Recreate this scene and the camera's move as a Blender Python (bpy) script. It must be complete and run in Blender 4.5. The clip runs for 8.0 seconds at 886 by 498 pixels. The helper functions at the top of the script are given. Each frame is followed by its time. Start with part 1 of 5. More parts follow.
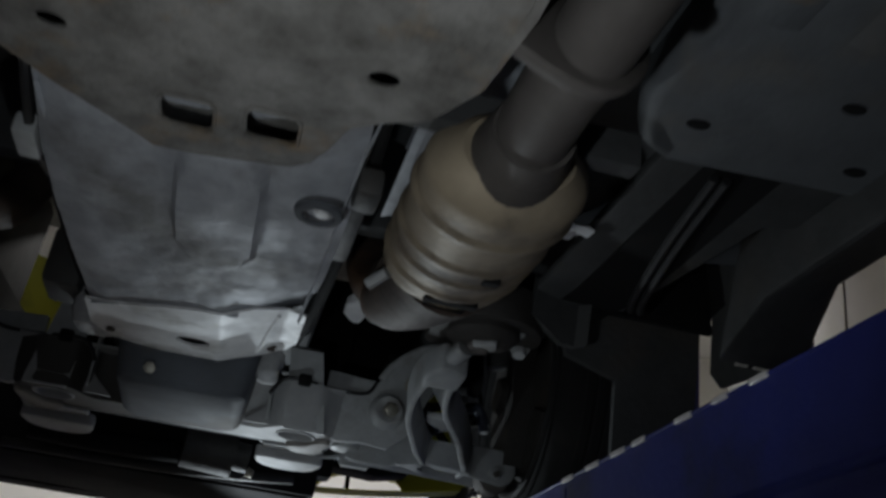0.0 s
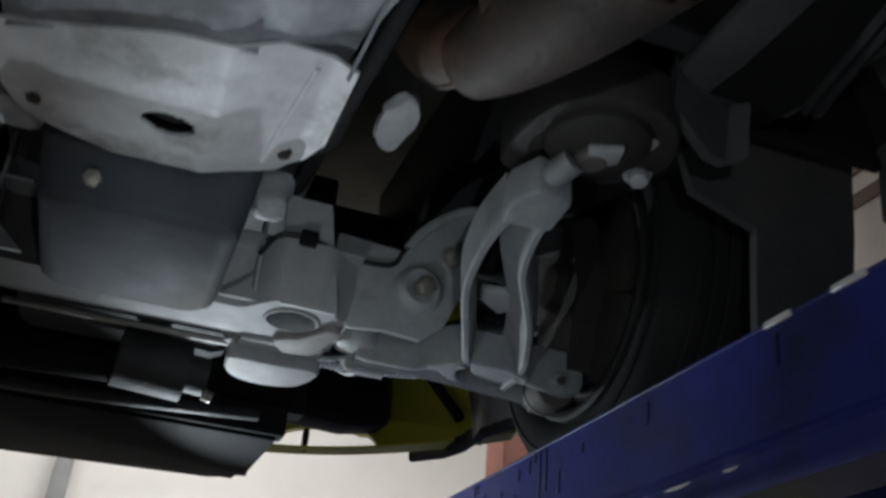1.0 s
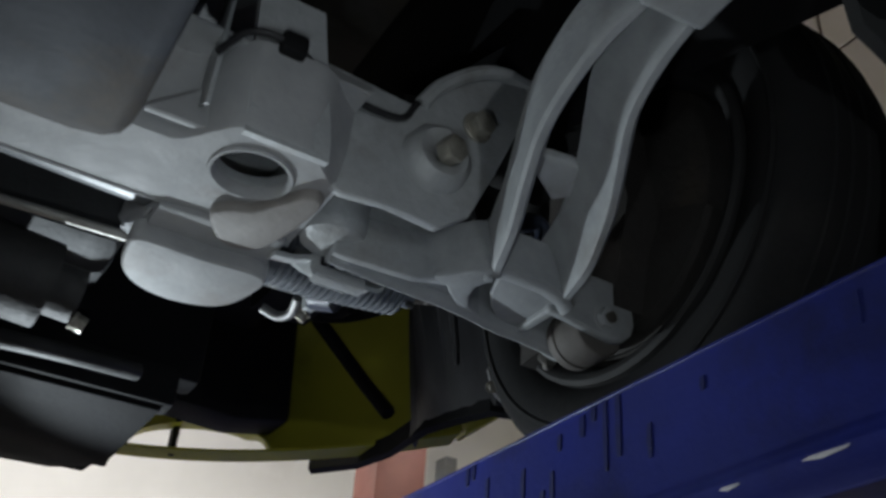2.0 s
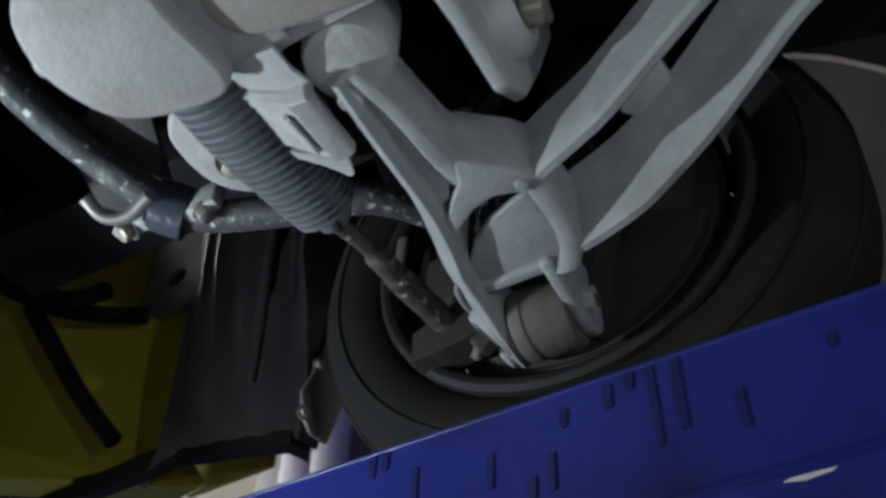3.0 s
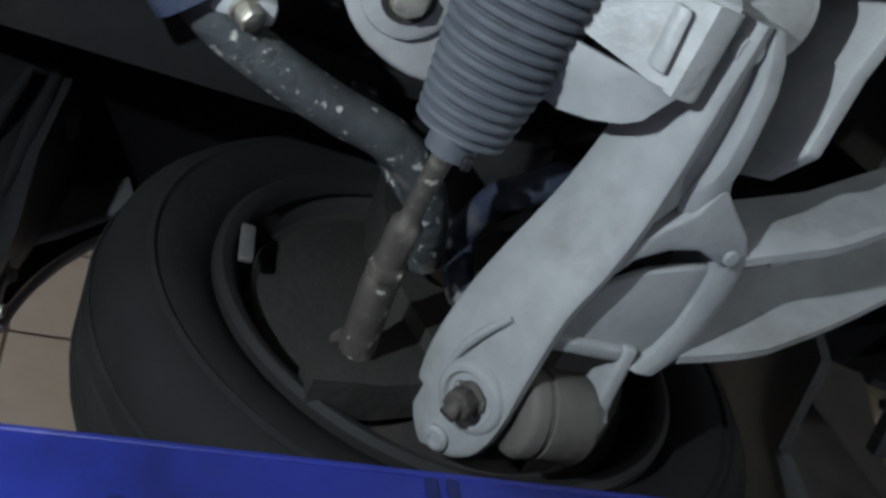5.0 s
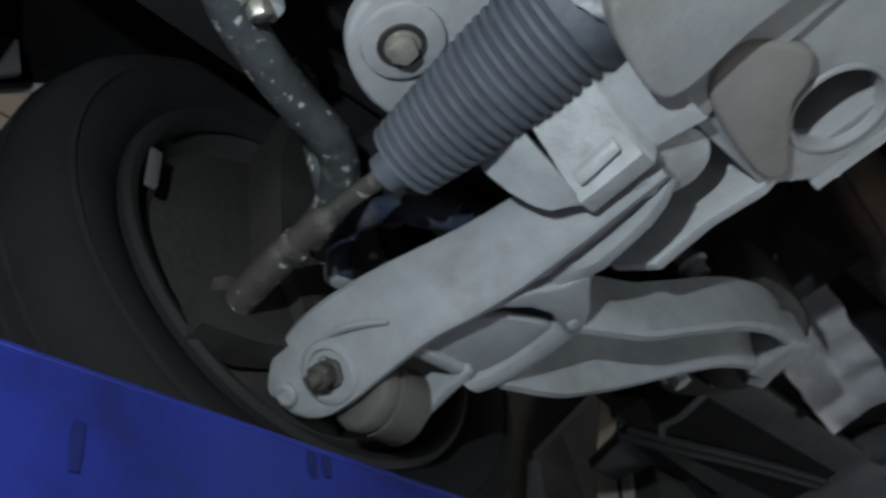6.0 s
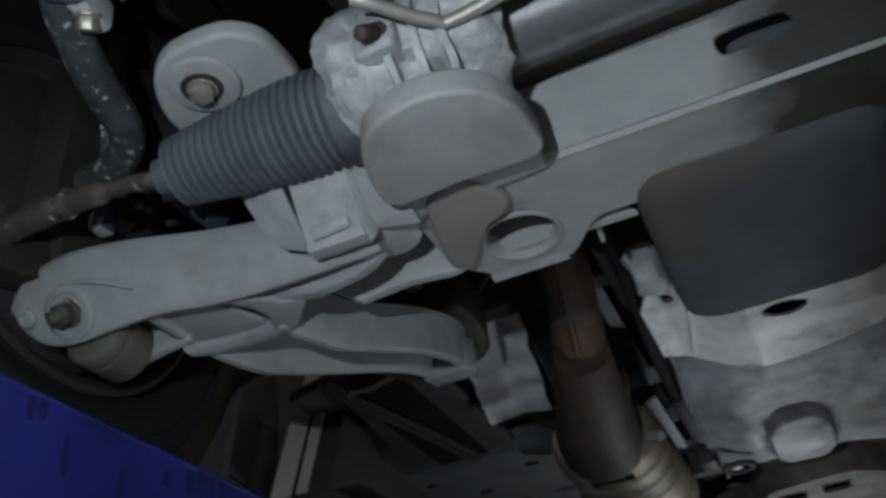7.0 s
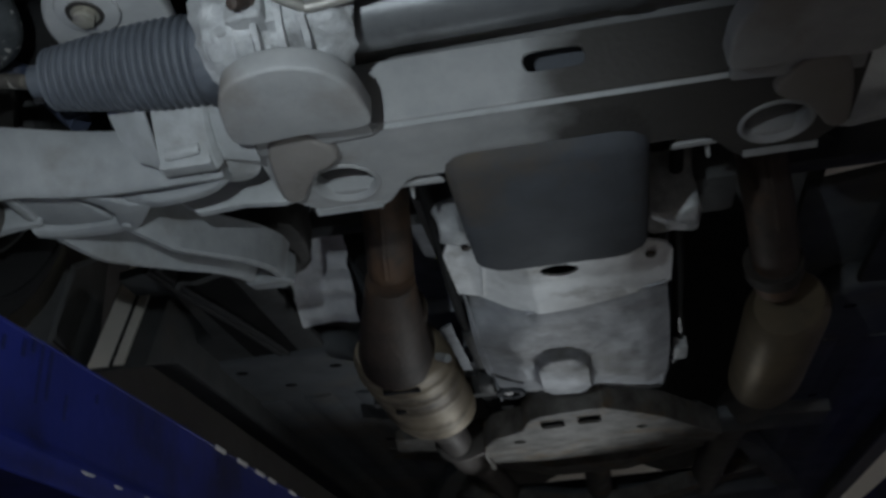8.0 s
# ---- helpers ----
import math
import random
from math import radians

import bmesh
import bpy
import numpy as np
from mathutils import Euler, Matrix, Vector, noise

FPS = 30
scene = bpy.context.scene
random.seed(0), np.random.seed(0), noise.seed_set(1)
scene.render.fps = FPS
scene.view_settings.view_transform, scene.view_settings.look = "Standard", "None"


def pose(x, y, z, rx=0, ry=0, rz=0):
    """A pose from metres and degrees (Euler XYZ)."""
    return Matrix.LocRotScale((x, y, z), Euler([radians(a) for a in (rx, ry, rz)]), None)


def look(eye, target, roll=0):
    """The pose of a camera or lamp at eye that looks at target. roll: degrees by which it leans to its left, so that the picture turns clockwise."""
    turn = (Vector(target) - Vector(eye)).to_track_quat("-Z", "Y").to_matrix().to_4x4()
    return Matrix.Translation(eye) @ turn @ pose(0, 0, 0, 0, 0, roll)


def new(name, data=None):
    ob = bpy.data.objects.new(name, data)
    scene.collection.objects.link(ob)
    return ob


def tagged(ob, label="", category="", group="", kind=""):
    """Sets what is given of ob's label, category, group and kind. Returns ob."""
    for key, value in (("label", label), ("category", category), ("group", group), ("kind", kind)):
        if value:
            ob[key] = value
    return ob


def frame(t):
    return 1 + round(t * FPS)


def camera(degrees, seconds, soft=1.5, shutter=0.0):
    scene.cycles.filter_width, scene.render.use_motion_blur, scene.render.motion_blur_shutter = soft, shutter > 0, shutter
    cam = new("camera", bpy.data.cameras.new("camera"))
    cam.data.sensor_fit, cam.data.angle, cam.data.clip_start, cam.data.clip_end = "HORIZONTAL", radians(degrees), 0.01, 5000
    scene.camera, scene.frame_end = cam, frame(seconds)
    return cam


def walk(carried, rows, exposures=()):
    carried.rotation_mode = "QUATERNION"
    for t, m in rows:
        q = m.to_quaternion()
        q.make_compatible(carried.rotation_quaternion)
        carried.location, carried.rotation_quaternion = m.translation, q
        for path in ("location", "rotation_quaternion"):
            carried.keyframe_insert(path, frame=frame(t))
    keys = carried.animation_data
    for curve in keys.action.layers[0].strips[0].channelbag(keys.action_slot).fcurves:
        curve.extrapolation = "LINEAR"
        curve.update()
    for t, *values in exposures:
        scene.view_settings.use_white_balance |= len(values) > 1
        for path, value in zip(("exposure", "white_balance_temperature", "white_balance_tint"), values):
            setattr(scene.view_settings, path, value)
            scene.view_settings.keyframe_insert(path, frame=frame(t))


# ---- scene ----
cam = camera(50.3, 8.0, soft=3.0, shutter=0.3)
PATH = [
    (0, (0.079, -1.799, 1.291), (0.424, -0.027, 2.151), 7.6),
    (0.5, (0.064, -1.49, 1.262), (0.477, 0.256, 2.146), 7.2),
    (1, (0.012, -1.175, 1.238), (0.564, 0.519, 2.147), 5.1),
    (1.5, (0.003, -0.917, 1.219), (0.675, 0.702, 2.181), 5.1),
    (2, (0.019, -0.654, 1.236), (0.844, 0.828, 2.295), 4.2),
    (2.2, (0.027, -0.568, 1.255), (0.925, 0.851, 2.341), 4.3),
    (3.3, (0.011, -0.057, 1.158), (1.297, 0.41, 2.616), -1.4),
    (3.5, (0.027, 0.001, 1.181), (1.342, 0.351, 2.647), -1.6),
    (4, (0.111, 0.15, 1.193), (1.332, 0.185, 2.777), -4.2),
    (4.2, (0.135, 0.2, 1.222), (1.32, 0.081, 2.829), -7.6),
    (5.3, (0.233, 0.467, 1.266), (1.137, -0.454, 2.794), -19.5),
    (5.5, (0.221, 0.495, 1.267), (1.122, -0.508, 2.745), -18.1),
    (6, (0.178, 0.556, 1.251), (0.988, -0.653, 2.623), -15.4),
    (6.5, (0.097, 0.614, 1.258), (0.805, -0.806, 2.475), -11.2),
    (7, (0.029, 0.704, 1.238), (0.576, -0.866, 2.35), -7.6),
    (7.5, (-0.013, 0.78, 1.216), (0.382, -0.904, 2.22), -5.7),
    (8, (-0.04, 0.853, 1.189), (0.238, -0.909, 2.093), -3.4),
]
EXPOSURES = [(0.0, -0.38), (0.5, 0.12), (1.0, 0.22), (1.5, 0.35), (2.0, 0.38), (3.3, 0.95), (4.0, 0.95), (5.5, 0.75), (6.5, 0.22), (7.0, -0.15), (7.5, -0.28), (8.0, -0.34)]
walk(cam, [(t, look(eye, target, roll)) for t, eye, target, roll in PATH], EXPOSURES)

# ---- light ----
world = bpy.data.worlds.new("workshop_air")
scene.world = world
world.use_nodes = True
world.node_tree.nodes["Background"].inputs[0].default_value = (0.86, 0.92, 1.0, 1)
world.node_tree.nodes["Background"].inputs[1].default_value = 0.03


def area_lamp(name, place, watts, sx, sy, turn, colour=(1, 0.98, 0.95)):
    data = bpy.data.lights.new(name, "AREA")
    data.shape, data.size, data.size_y, data.energy, data.color = "RECTANGLE", sx, sy, watts, colour
    ob = new(name, data)
    ob.matrix_world = pose(*place, *turn)
    return ob


def torch(name, place, target, watts, beam, blend, size, colour):
    """A spot lamp with a soft-edged beam."""
    data = bpy.data.lights.new(name, "SPOT")
    data.energy, data.shadow_soft_size, data.color = watts, size, colour
    data.spot_size, data.spot_blend = radians(beam), blend
    ob = new(name, data)
    ob.matrix_world = look(place, target)
    return ob


# four fixed lamps added in place of one light carried with the camera
torch("inspection_torch", (0.16, 0.76, 1.40), (0.40, 0.02, 1.76), 12.5, 97, 0.6, 0.008, (0.82, 0.93, 1.0))
torch("inspection_torch_middle", (0.06, -0.50, 1.27), (0.34, -0.19, 1.86), 2.0, 90, 0.5, 0.008, (0.84, 0.94, 1.0))
torch("inspection_torch_rear", (0.04, -1.44, 1.34), (0.20, -1.00, 1.86), 5.4, 100, 0.8, 0.008, (0.90, 0.96, 1.0))
torch("inspection_torch_side", (-0.02, 0.09, 1.23), (0.34, 0.05, 1.72), 0.45, 62, 0.8, 0.008, (0.84, 0.94, 1.0))
# unseen area lamps added to brighten the walls and tiles
area_lamp("ceiling_tubes_front", (0.0, 3.5, 3.9), 78, 3.0, 0.5, (0, 0, 0))
area_lamp("ceiling_tubes_right", (2.6, 0.0, 3.9), 110, 0.5, 4.0, (0, 0, 0))
area_lamp("ceiling_tubes_left", (-2.6, -1.0, 3.9), 25, 0.5, 4.0, (0, 0, 0))


# ---- mesh helpers ----
def bm_out(bm, name, material, parent=None, label="", angle=38):
    bmesh.ops.recalc_face_normals(bm, faces=bm.faces)
    lim = radians(angle)
    for f in bm.faces:
        f.smooth = True
    for e in bm.edges:
        e.smooth = len(e.link_faces) == 2 and e.calc_face_angle(0) < lim
    me = bpy.data.meshes.new(name)
    bm.to_mesh(me)
    bm.free()
    me.materials.append(material)
    ob = new(name, me)
    if parent is not None:
        ob.parent = parent
    if label:
        tagged(ob, label)
    return ob


def part(name, bm, material, parent, label=""):
    return bm_out(bm, name, material, parent, label)


def thing(name, label, category, group="", kind="", place=(0, 0, 0)):
    return tagged(new(name), label, category, group, kind)


def prism(outline, z0, z1, bevel=0.003, holes=(), m=None, segs=2, bm=None):
    """A plate with the given outline, from z0 to z1, with softened edges; m lays it elsewhere."""
    own = bmesh.new()
    loops = []
    for loop in (outline, *holes):
        vs = [own.verts.new((p[0], p[1], z0)) for p in loop]
        loops += [own.edges.new((vs[i], vs[(i + 1) % len(vs)])) for i in range(len(vs))]
    bmesh.ops.triangle_fill(own, use_beauty=True, use_dissolve=False, edges=loops)
    if not holes:
        bmesh.ops.dissolve_faces(own, faces=own.faces[:])
    got = bmesh.ops.extrude_face_region(own, geom=own.faces[:])
    bmesh.ops.translate(own, verts=[v for v in got["geom"] if isinstance(v, bmesh.types.BMVert)], vec=(0, 0, z1 - z0))
    bmesh.ops.recalc_face_normals(own, faces=own.faces)
    if bevel > 0:
        edges = [e for e in own.edges if len(e.link_faces) == 2 and e.calc_face_angle(0) > 0.5]
        bmesh.ops.bevel(own, geom=edges, offset=bevel, segments=segs, affect="EDGES", profile=0.5, clamp_overlap=True)
    if m is not None:
        bmesh.ops.transform(own, matrix=m, verts=own.verts)
    if bm is None:
        return own
    join(bm, own)
    return bm


def join(bm, other):
    me = bpy.data.meshes.new("tmp")
    other.to_mesh(me)
    other.free()
    bm.from_mesh(me)
    bpy.data.meshes.remove(me)
    return bm


def loft(rings, caps=True, closed=True, bm=None):
    bm = bm or bmesh.new()
    rows = [[bm.verts.new(p) for p in ring] for ring in rings]
    n = len(rows[0])
    for a, b in zip(rows, rows[1:]):
        for i in range(n if closed else n - 1):
            j = (i + 1) % n
            bm.faces.new((a[i], a[j], b[j], b[i]))
    if caps and closed:
        bm.faces.new(rows[0][::-1])
        bm.faces.new(rows[-1])
    return bm


def spline(points, steps=8):
    pts = [Vector(p) for p in points]
    pts = [2 * pts[0] - pts[1], *pts, 2 * pts[-1] - pts[-2]]
    out = []
    for k in range(1, len(pts) - 2):
        a, b, c, d = pts[k - 1:k + 3]
        for i in range(steps):
            t = i / steps
            out.append(0.5 * ((2 * b) + (c - a) * t + (2 * a - 5 * b + 4 * c - d) * t * t + (3 * b - a - 3 * c + d) * t ** 3))
    out.append(pts[-2])
    return out


def tube(points, radius, n=14, bm=None, squash=1.0, caps=True):
    """A pipe along the points; radius is a number or a function of the share of the length."""
    pts = [Vector(p) for p in points]
    total = [0.0]
    for a, b in zip(pts, pts[1:]):
        total.append(total[-1] + (b - a).length)
    side, rings = None, []
    for i, p in enumerate(pts):
        ahead = (pts[min(i + 1, len(pts) - 1)] - pts[max(i - 1, 0)]).normalized()
        if side is None:
            side = ahead.orthogonal().normalized()
        side = (side - ahead * side.dot(ahead)).normalized()
        up = ahead.cross(side)
        r = radius(total[i] / total[-1]) if callable(radius) else radius
        rings.append([p + r * (math.cos(2 * math.pi * k / n) * side + squash * math.sin(2 * math.pi * k / n) * up) for k in range(n)])
    return loft(rings, caps, True, bm)


def ring_of(profile, n=48, axis="x", centre=(0, 0, 0), bm=None):
    """A turned body: profile of (along the axis, radius), spun round the axis."""
    rings = []
    for k in range(n):
        a = 2 * math.pi * k / n
        c, s = math.cos(a), math.sin(a)
        row = []
        for u, r in profile:
            p = {"x": (u, r * c, r * s), "y": (r * c, u, r * s), "z": (r * c, r * s, u)}[axis]
            row.append(tuple(p[i] + centre[i] for i in range(3)))
        rings.append(row)
    bm = bm or bmesh.new()
    rows = [[bm.verts.new(p) for p in ring] for ring in rings]
    m = len(rows[0])
    for k in range(n):
        a, b = rows[k], rows[(k + 1) % n]
        for i in range(m - 1):
            bm.faces.new((a[i], a[i + 1], b[i + 1], b[i]))
    bmesh.ops.remove_doubles(bm, verts=bm.verts, dist=1e-6)
    return bm


def block(lo, hi, bevel=0.004, m=None, segs=2, bm=None):
    return prism([(lo[0], lo[1]), (hi[0], lo[1]), (hi[0], hi[1]), (lo[0], hi[1])], lo[2], hi[2], bevel, (), m, segs, bm)


def circle(cx, cy, rx, ry=None, n=20, a0=0.0):
    ry = ry or rx
    return [(cx + rx * math.cos(a0 + 2 * math.pi * k / n), cy + ry * math.sin(a0 + 2 * math.pi * k / n)) for k in range(n)]


def smooth_outline(points, steps=4):
    """A closed outline that runs softly through the points."""
    n, out = len(points), []
    for k in range(n):
        a, b, c, d = (Vector((*points[(k + j) % n], 0)) for j in (-1, 0, 1, 2))
        for i in range(steps):
            t = i / steps
            p = 0.5 * ((2 * b) + (c - a) * t + (2 * a - 5 * b + 4 * c - d) * t * t + (3 * b - a - 3 * c + d) * t ** 3)
            out.append((p.x, p.y))
    return out


def hexbolt(place, axis, across, height, washer=0.0, bm=None):
    """A hexagon head standing on place and pointing along axis, with an optional washer."""
    turn = Vector(axis).normalized().to_track_quat("Z", "Y").to_matrix().to_4x4()
    m = Matrix.Translation(place) @ turn
    bm = bm or bmesh.new()
    if washer:
        prism(circle(0, 0, washer), 0, height * 0.25, height * 0.06, (), m, 1, bm)
    prism(circle(0, 0, across / 2 / 0.866, n=6), height * 0.2, height, height * 0.12, (), m, 2, bm)
    return bm


def roughen(bm, amount, size, seed=0.0):
    off = Vector((seed, seed * 1.7, seed * 0.3))
    for v in bm.verts:
        v.co += amount * noise.noise_vector(v.co / size + off)
    return bm


def subdivide(bm, longest):
    for _ in range(6):
        edges = [e for e in bm.edges if e.calc_length() > longest]
        if not edges:
            break
        bmesh.ops.subdivide_edges(bm, edges=edges, cuts=1, use_grid_fill=True)
    return bm


# ---- materials ----
def material(name, base, rough=0.6, metal=0.0, second=None, scale=18.0, dirt=None, dirt_scale=4.0, dirt_amount=0.5, bump=0.15, bump_scale=120.0, rough_var=0.12, spec=0.5, streak=1.0):
    """A surface with fine grain, larger stains and relief."""
    m = bpy.data.materials.new(name)
    m.use_nodes = True
    nt = m.node_tree
    b = nt.nodes["Principled BSDF"]
    pos = nt.nodes.new("ShaderNodeNewGeometry")
    mapping = nt.nodes.new("ShaderNodeMapping")
    mapping.inputs["Scale"].default_value = (1, 1, streak)
    nt.links.new(pos.outputs["Position"], mapping.inputs["Vector"])

    def tex(s, detail=6.0):
        n = nt.nodes.new("ShaderNodeTexNoise")
        n.inputs["Scale"].default_value, n.inputs["Detail"].default_value, n.inputs["Roughness"].default_value = s, detail, 0.62
        nt.links.new(mapping.outputs[0], n.inputs["Vector"])
        return n

    def ramp(source, lo, hi):
        r = nt.nodes.new("ShaderNodeMapRange")
        r.inputs["From Min"].default_value, r.inputs["From Max"].default_value = lo, hi
        nt.links.new(source, r.inputs["Value"])
        return r.outputs[0]

    def mix(fac, a, c):
        x = nt.nodes.new("ShaderNodeMix")
        x.data_type = "RGBA"
        nt.links.new(fac, x.inputs["Factor"])
        for sock, v in ((x.inputs["A"], a), (x.inputs["B"], c)):
            if isinstance(v, tuple):
                sock.default_value = (*v, 1)
            else:
                nt.links.new(v, sock)
        return x.outputs["Result"]

    second = second or tuple(0.72 * v for v in base)
    grain = tex(scale)
    col = mix(ramp(grain.outputs["Fac"], 0.35, 0.68), base, second)
    if dirt:
        stain = tex(dirt_scale, 8.0)
        lo = 0.72 - 0.42 * dirt_amount
        col = mix(ramp(stain.outputs["Fac"], lo, lo + 0.16), col, dirt)
    nt.links.new(col, b.inputs["Base Color"])
    fine = tex(bump_scale, 4.0)
    rv = nt.nodes.new("ShaderNodeMapRange")
    rv.inputs["To Min"].default_value, rv.inputs["To Max"].default_value = max(0.02, rough - rough_var), min(1.0, rough + rough_var)
    nt.links.new(grain.outputs["Fac"], rv.inputs["Value"])
    nt.links.new(rv.outputs[0], b.inputs["Roughness"])
    b.inputs["Metallic"].default_value = metal
    b.inputs["Specular IOR Level"].default_value = spec
    if bump:
        bp = nt.nodes.new("ShaderNodeBump")
        bp.inputs["Strength"].default_value, bp.inputs["Distance"].default_value = bump, 0.004
        nt.links.new(fine.outputs["Fac"], bp.inputs["Height"])
        nt.links.new(bp.outputs[0], b.inputs["Normal"])
    return m


M_ARM = material("dusty_grey_cast_steel", (0.32, 0.335, 0.345), 0.66, 0.0, (0.26, 0.275, 0.285), 34, (0.205, 0.205, 0.20), 9, 0.44, 0.22, 150)
M_SUB = material("dusty_grey_painted_steel", (0.365, 0.37, 0.375), 0.62, 0.0, (0.305, 0.315, 0.32), 26, (0.245, 0.23, 0.215), 6, 0.42, 0.2, 130)
M_BRACKET = material("pale_zinc_steel", (0.44, 0.46, 0.47), 0.5, 0.1, (0.36, 0.375, 0.38), 36, (0.27, 0.265, 0.255), 11, 0.40, 0.35, 130)
M_ALU = material("dull_aluminium_sheet", (0.42, 0.44, 0.475), 0.60, 0.2, (0.27, 0.285, 0.31), 13, (0.17, 0.17, 0.17), 5, 0.50, 0.35, 60)
M_ALU_LIGHT = material("pale_aluminium_sheet", (0.78, 0.79, 0.80), 0.55, 0.1, (0.62, 0.63, 0.64), 22, (0.30, 0.29, 0.27), 9, 0.42, 0.3, 80)
M_CAST = material("cast_aluminium", (0.46, 0.47, 0.48), 0.6, 0.25, (0.32, 0.33, 0.34), 60, (0.2, 0.2, 0.2), 16, 0.4, 0.9, 60)
M_CAT = material("tan_heat_tinted_steel", (0.36, 0.30, 0.215), 0.56, 0.25, (0.25, 0.21, 0.155), 12, (0.12, 0.10, 0.08), 8, 0.50, 0.25, 90)
M_RUST = material("rusty_exhaust_steel", (0.070, 0.050, 0.040), 0.65, 0.15, (0.042, 0.033, 0.029), 16, (0.14, 0.082, 0.05), 6, 0.40, 0.4, 90)
M_PIPE = material("grey_brown_exhaust_steel", (0.105, 0.096, 0.090), 0.55, 0.3, (0.075, 0.068, 0.063), 10, (0.09, 0.08, 0.075), 5, 0.4, 0.25, 90)
M_CROSS = material("weathered_brown_steel", (0.165, 0.16, 0.15), 0.66, 0.0, (0.06, 0.056, 0.05), 20, (0.15, 0.105, 0.06), 12, 0.46, 0.6, 70)
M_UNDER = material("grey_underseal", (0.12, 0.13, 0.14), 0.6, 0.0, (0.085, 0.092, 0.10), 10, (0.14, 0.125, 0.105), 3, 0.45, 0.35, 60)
# darker copy of the underseal, with the shade of dim recesses in its colour
M_UNDER_DARK = material("shaded_underseal", (0.058, 0.060, 0.062), 0.62, 0.0, (0.038, 0.040, 0.041), 12, (0.068, 0.060, 0.052), 4, 0.4, 0.4, 60)
M_PAN = material("grey_oil_pan_paint", (0.078, 0.086, 0.100), 0.70, 0.0, (0.064, 0.069, 0.078), 12, (0.105, 0.09, 0.075), 5, 0.42, 0.2, 90, spec=0.2)
# true black plastic, also the painted shade of some steel parts and openings
M_BLACK = material("black_plastic", (0.008, 0.008, 0.0085), 0.74, 0.0, (0.011, 0.011, 0.012), 14, (0.019, 0.018, 0.017), 5, 0.35, 0.2, 120, spec=0.2)
M_RUBBER = material("dusty_black_rubber", (0.0110, 0.0112, 0.0115), 0.88, 0.0, (0.0155, 0.0155, 0.016), 10, (0.023, 0.022, 0.021), 6, 0.4, 0.3, 90, spec=0.2)
M_BOOT = material("dusty_grey_rubber_bellows", (0.105, 0.118, 0.14), 0.62, 0.0, (0.065, 0.074, 0.09), 16, (0.040, 0.043, 0.05), 9, 0.46, 0.2, 160)
M_BAR = material("dirt_speckled_bar", (0.085, 0.095, 0.10), 0.5, 0.2, (0.05, 0.055, 0.06), 26, (0.25, 0.24, 0.22), 34, 0.36, 0.6, 90)
M_TIE = material("dirty_brown_steel", (0.10, 0.092, 0.082), 0.55, 0.25, (0.06, 0.056, 0.05), 24, (0.22, 0.20, 0.17), 30, 0.38, 0.6, 90)
M_BUSH = material("brown_grey_rubber", (0.115, 0.105, 0.098), 0.7, 0.0, (0.085, 0.078, 0.072), 18, (0.15, 0.13, 0.11), 8, 0.4, 0.3, 120)
M_BOLT = material("zinc_bolt", (0.44, 0.42, 0.36), 0.42, 0.55, (0.30, 0.29, 0.25), 60, (0.12, 0.10, 0.08), 40, 0.44, 0.2, 200)
M_BLUE = material("blue_lift_paint", (0.017, 0.027, 0.215), 0.40, 0.0, (0.011, 0.018, 0.15), 7, (0.008, 0.011, 0.06), 5, 0.46, 0.2, 60)
M_GRIME = material("dark_oil_drip", (0.010, 0.015, 0.105), 0.42, 0.0, (0.007, 0.011, 0.065), 40)
M_GLINT = material("pale_edge_glint", (0.75, 0.74, 0.74), 0.4, 0.15, (0.55, 0.54, 0.56), 30)
M_YELLOW = material("yellow_green_car_paint", (0.46, 0.45, 0.04), 0.45, 0.0, (0.40, 0.39, 0.04), 3, (0.26, 0.25, 0.03), 4, 0.35, 0.05, 80)
M_WALL = material("white_workshop_wall", (0.80, 0.79, 0.77), 0.7, 0.0, (0.74, 0.73, 0.71), 2, (0.66, 0.64, 0.61), 1.2, 0.35, 0.05, 40)
M_FLOOR = material("pale_workshop_floor", (0.26, 0.255, 0.25), 0.45, 0.0, (0.20, 0.195, 0.19), 3, (0.13, 0.125, 0.12), 1.5, 0.38, 0.1, 50)
M_HUBDARK = material("dark_oily_iron", (0.036, 0.033, 0.031), 0.7, 0.1, (0.026, 0.024, 0.022), 14, (0.055, 0.045, 0.036), 8, 0.36, 0.5, 80)
M_TILE = material("cream_wall_tile", (0.72, 0.66, 0.58), 0.35, 0.0, (0.64, 0.58, 0.50), 6)
M_GROUT = material("dark_tile_joint", (0.20, 0.15, 0.11), 0.85)
M_BRICKRED = material("red_brown_paint", (0.24, 0.075, 0.05), 0.6, 0.0, (0.18, 0.055, 0.04), 6)
M_GREYSTEEL = material("grey_painted_steel", (0.25, 0.26, 0.27), 0.5, 0.1, (0.2, 0.2, 0.21), 8)
M_LIME = material("lime_painted_panel", (0.55, 0.62, 0.05), 0.45, 0.0, (0.5, 0.56, 0.05), 3)
M_CABLE = material("black_cable_sheath", (0.02, 0.02, 0.022), 0.5)
M_SILVER = material("bright_crinkled_foil", (0.86, 0.87, 0.90), 0.42, 0.15, (0.72, 0.74, 0.77), 30, (0.55, 0.55, 0.55), 14, 0.3, 1.0, 55)

XC = -0.03  # the car's middle plane


def flip(points):
    return [(2 * XC - p[0], *p[1:]) for p in points][::-1]


def mirror_bm(bm):
    for v in bm.verts:
        v.co.x = 2 * XC - v.co.x
    bmesh.ops.reverse_faces(bm, faces=bm.faces)
    return bm


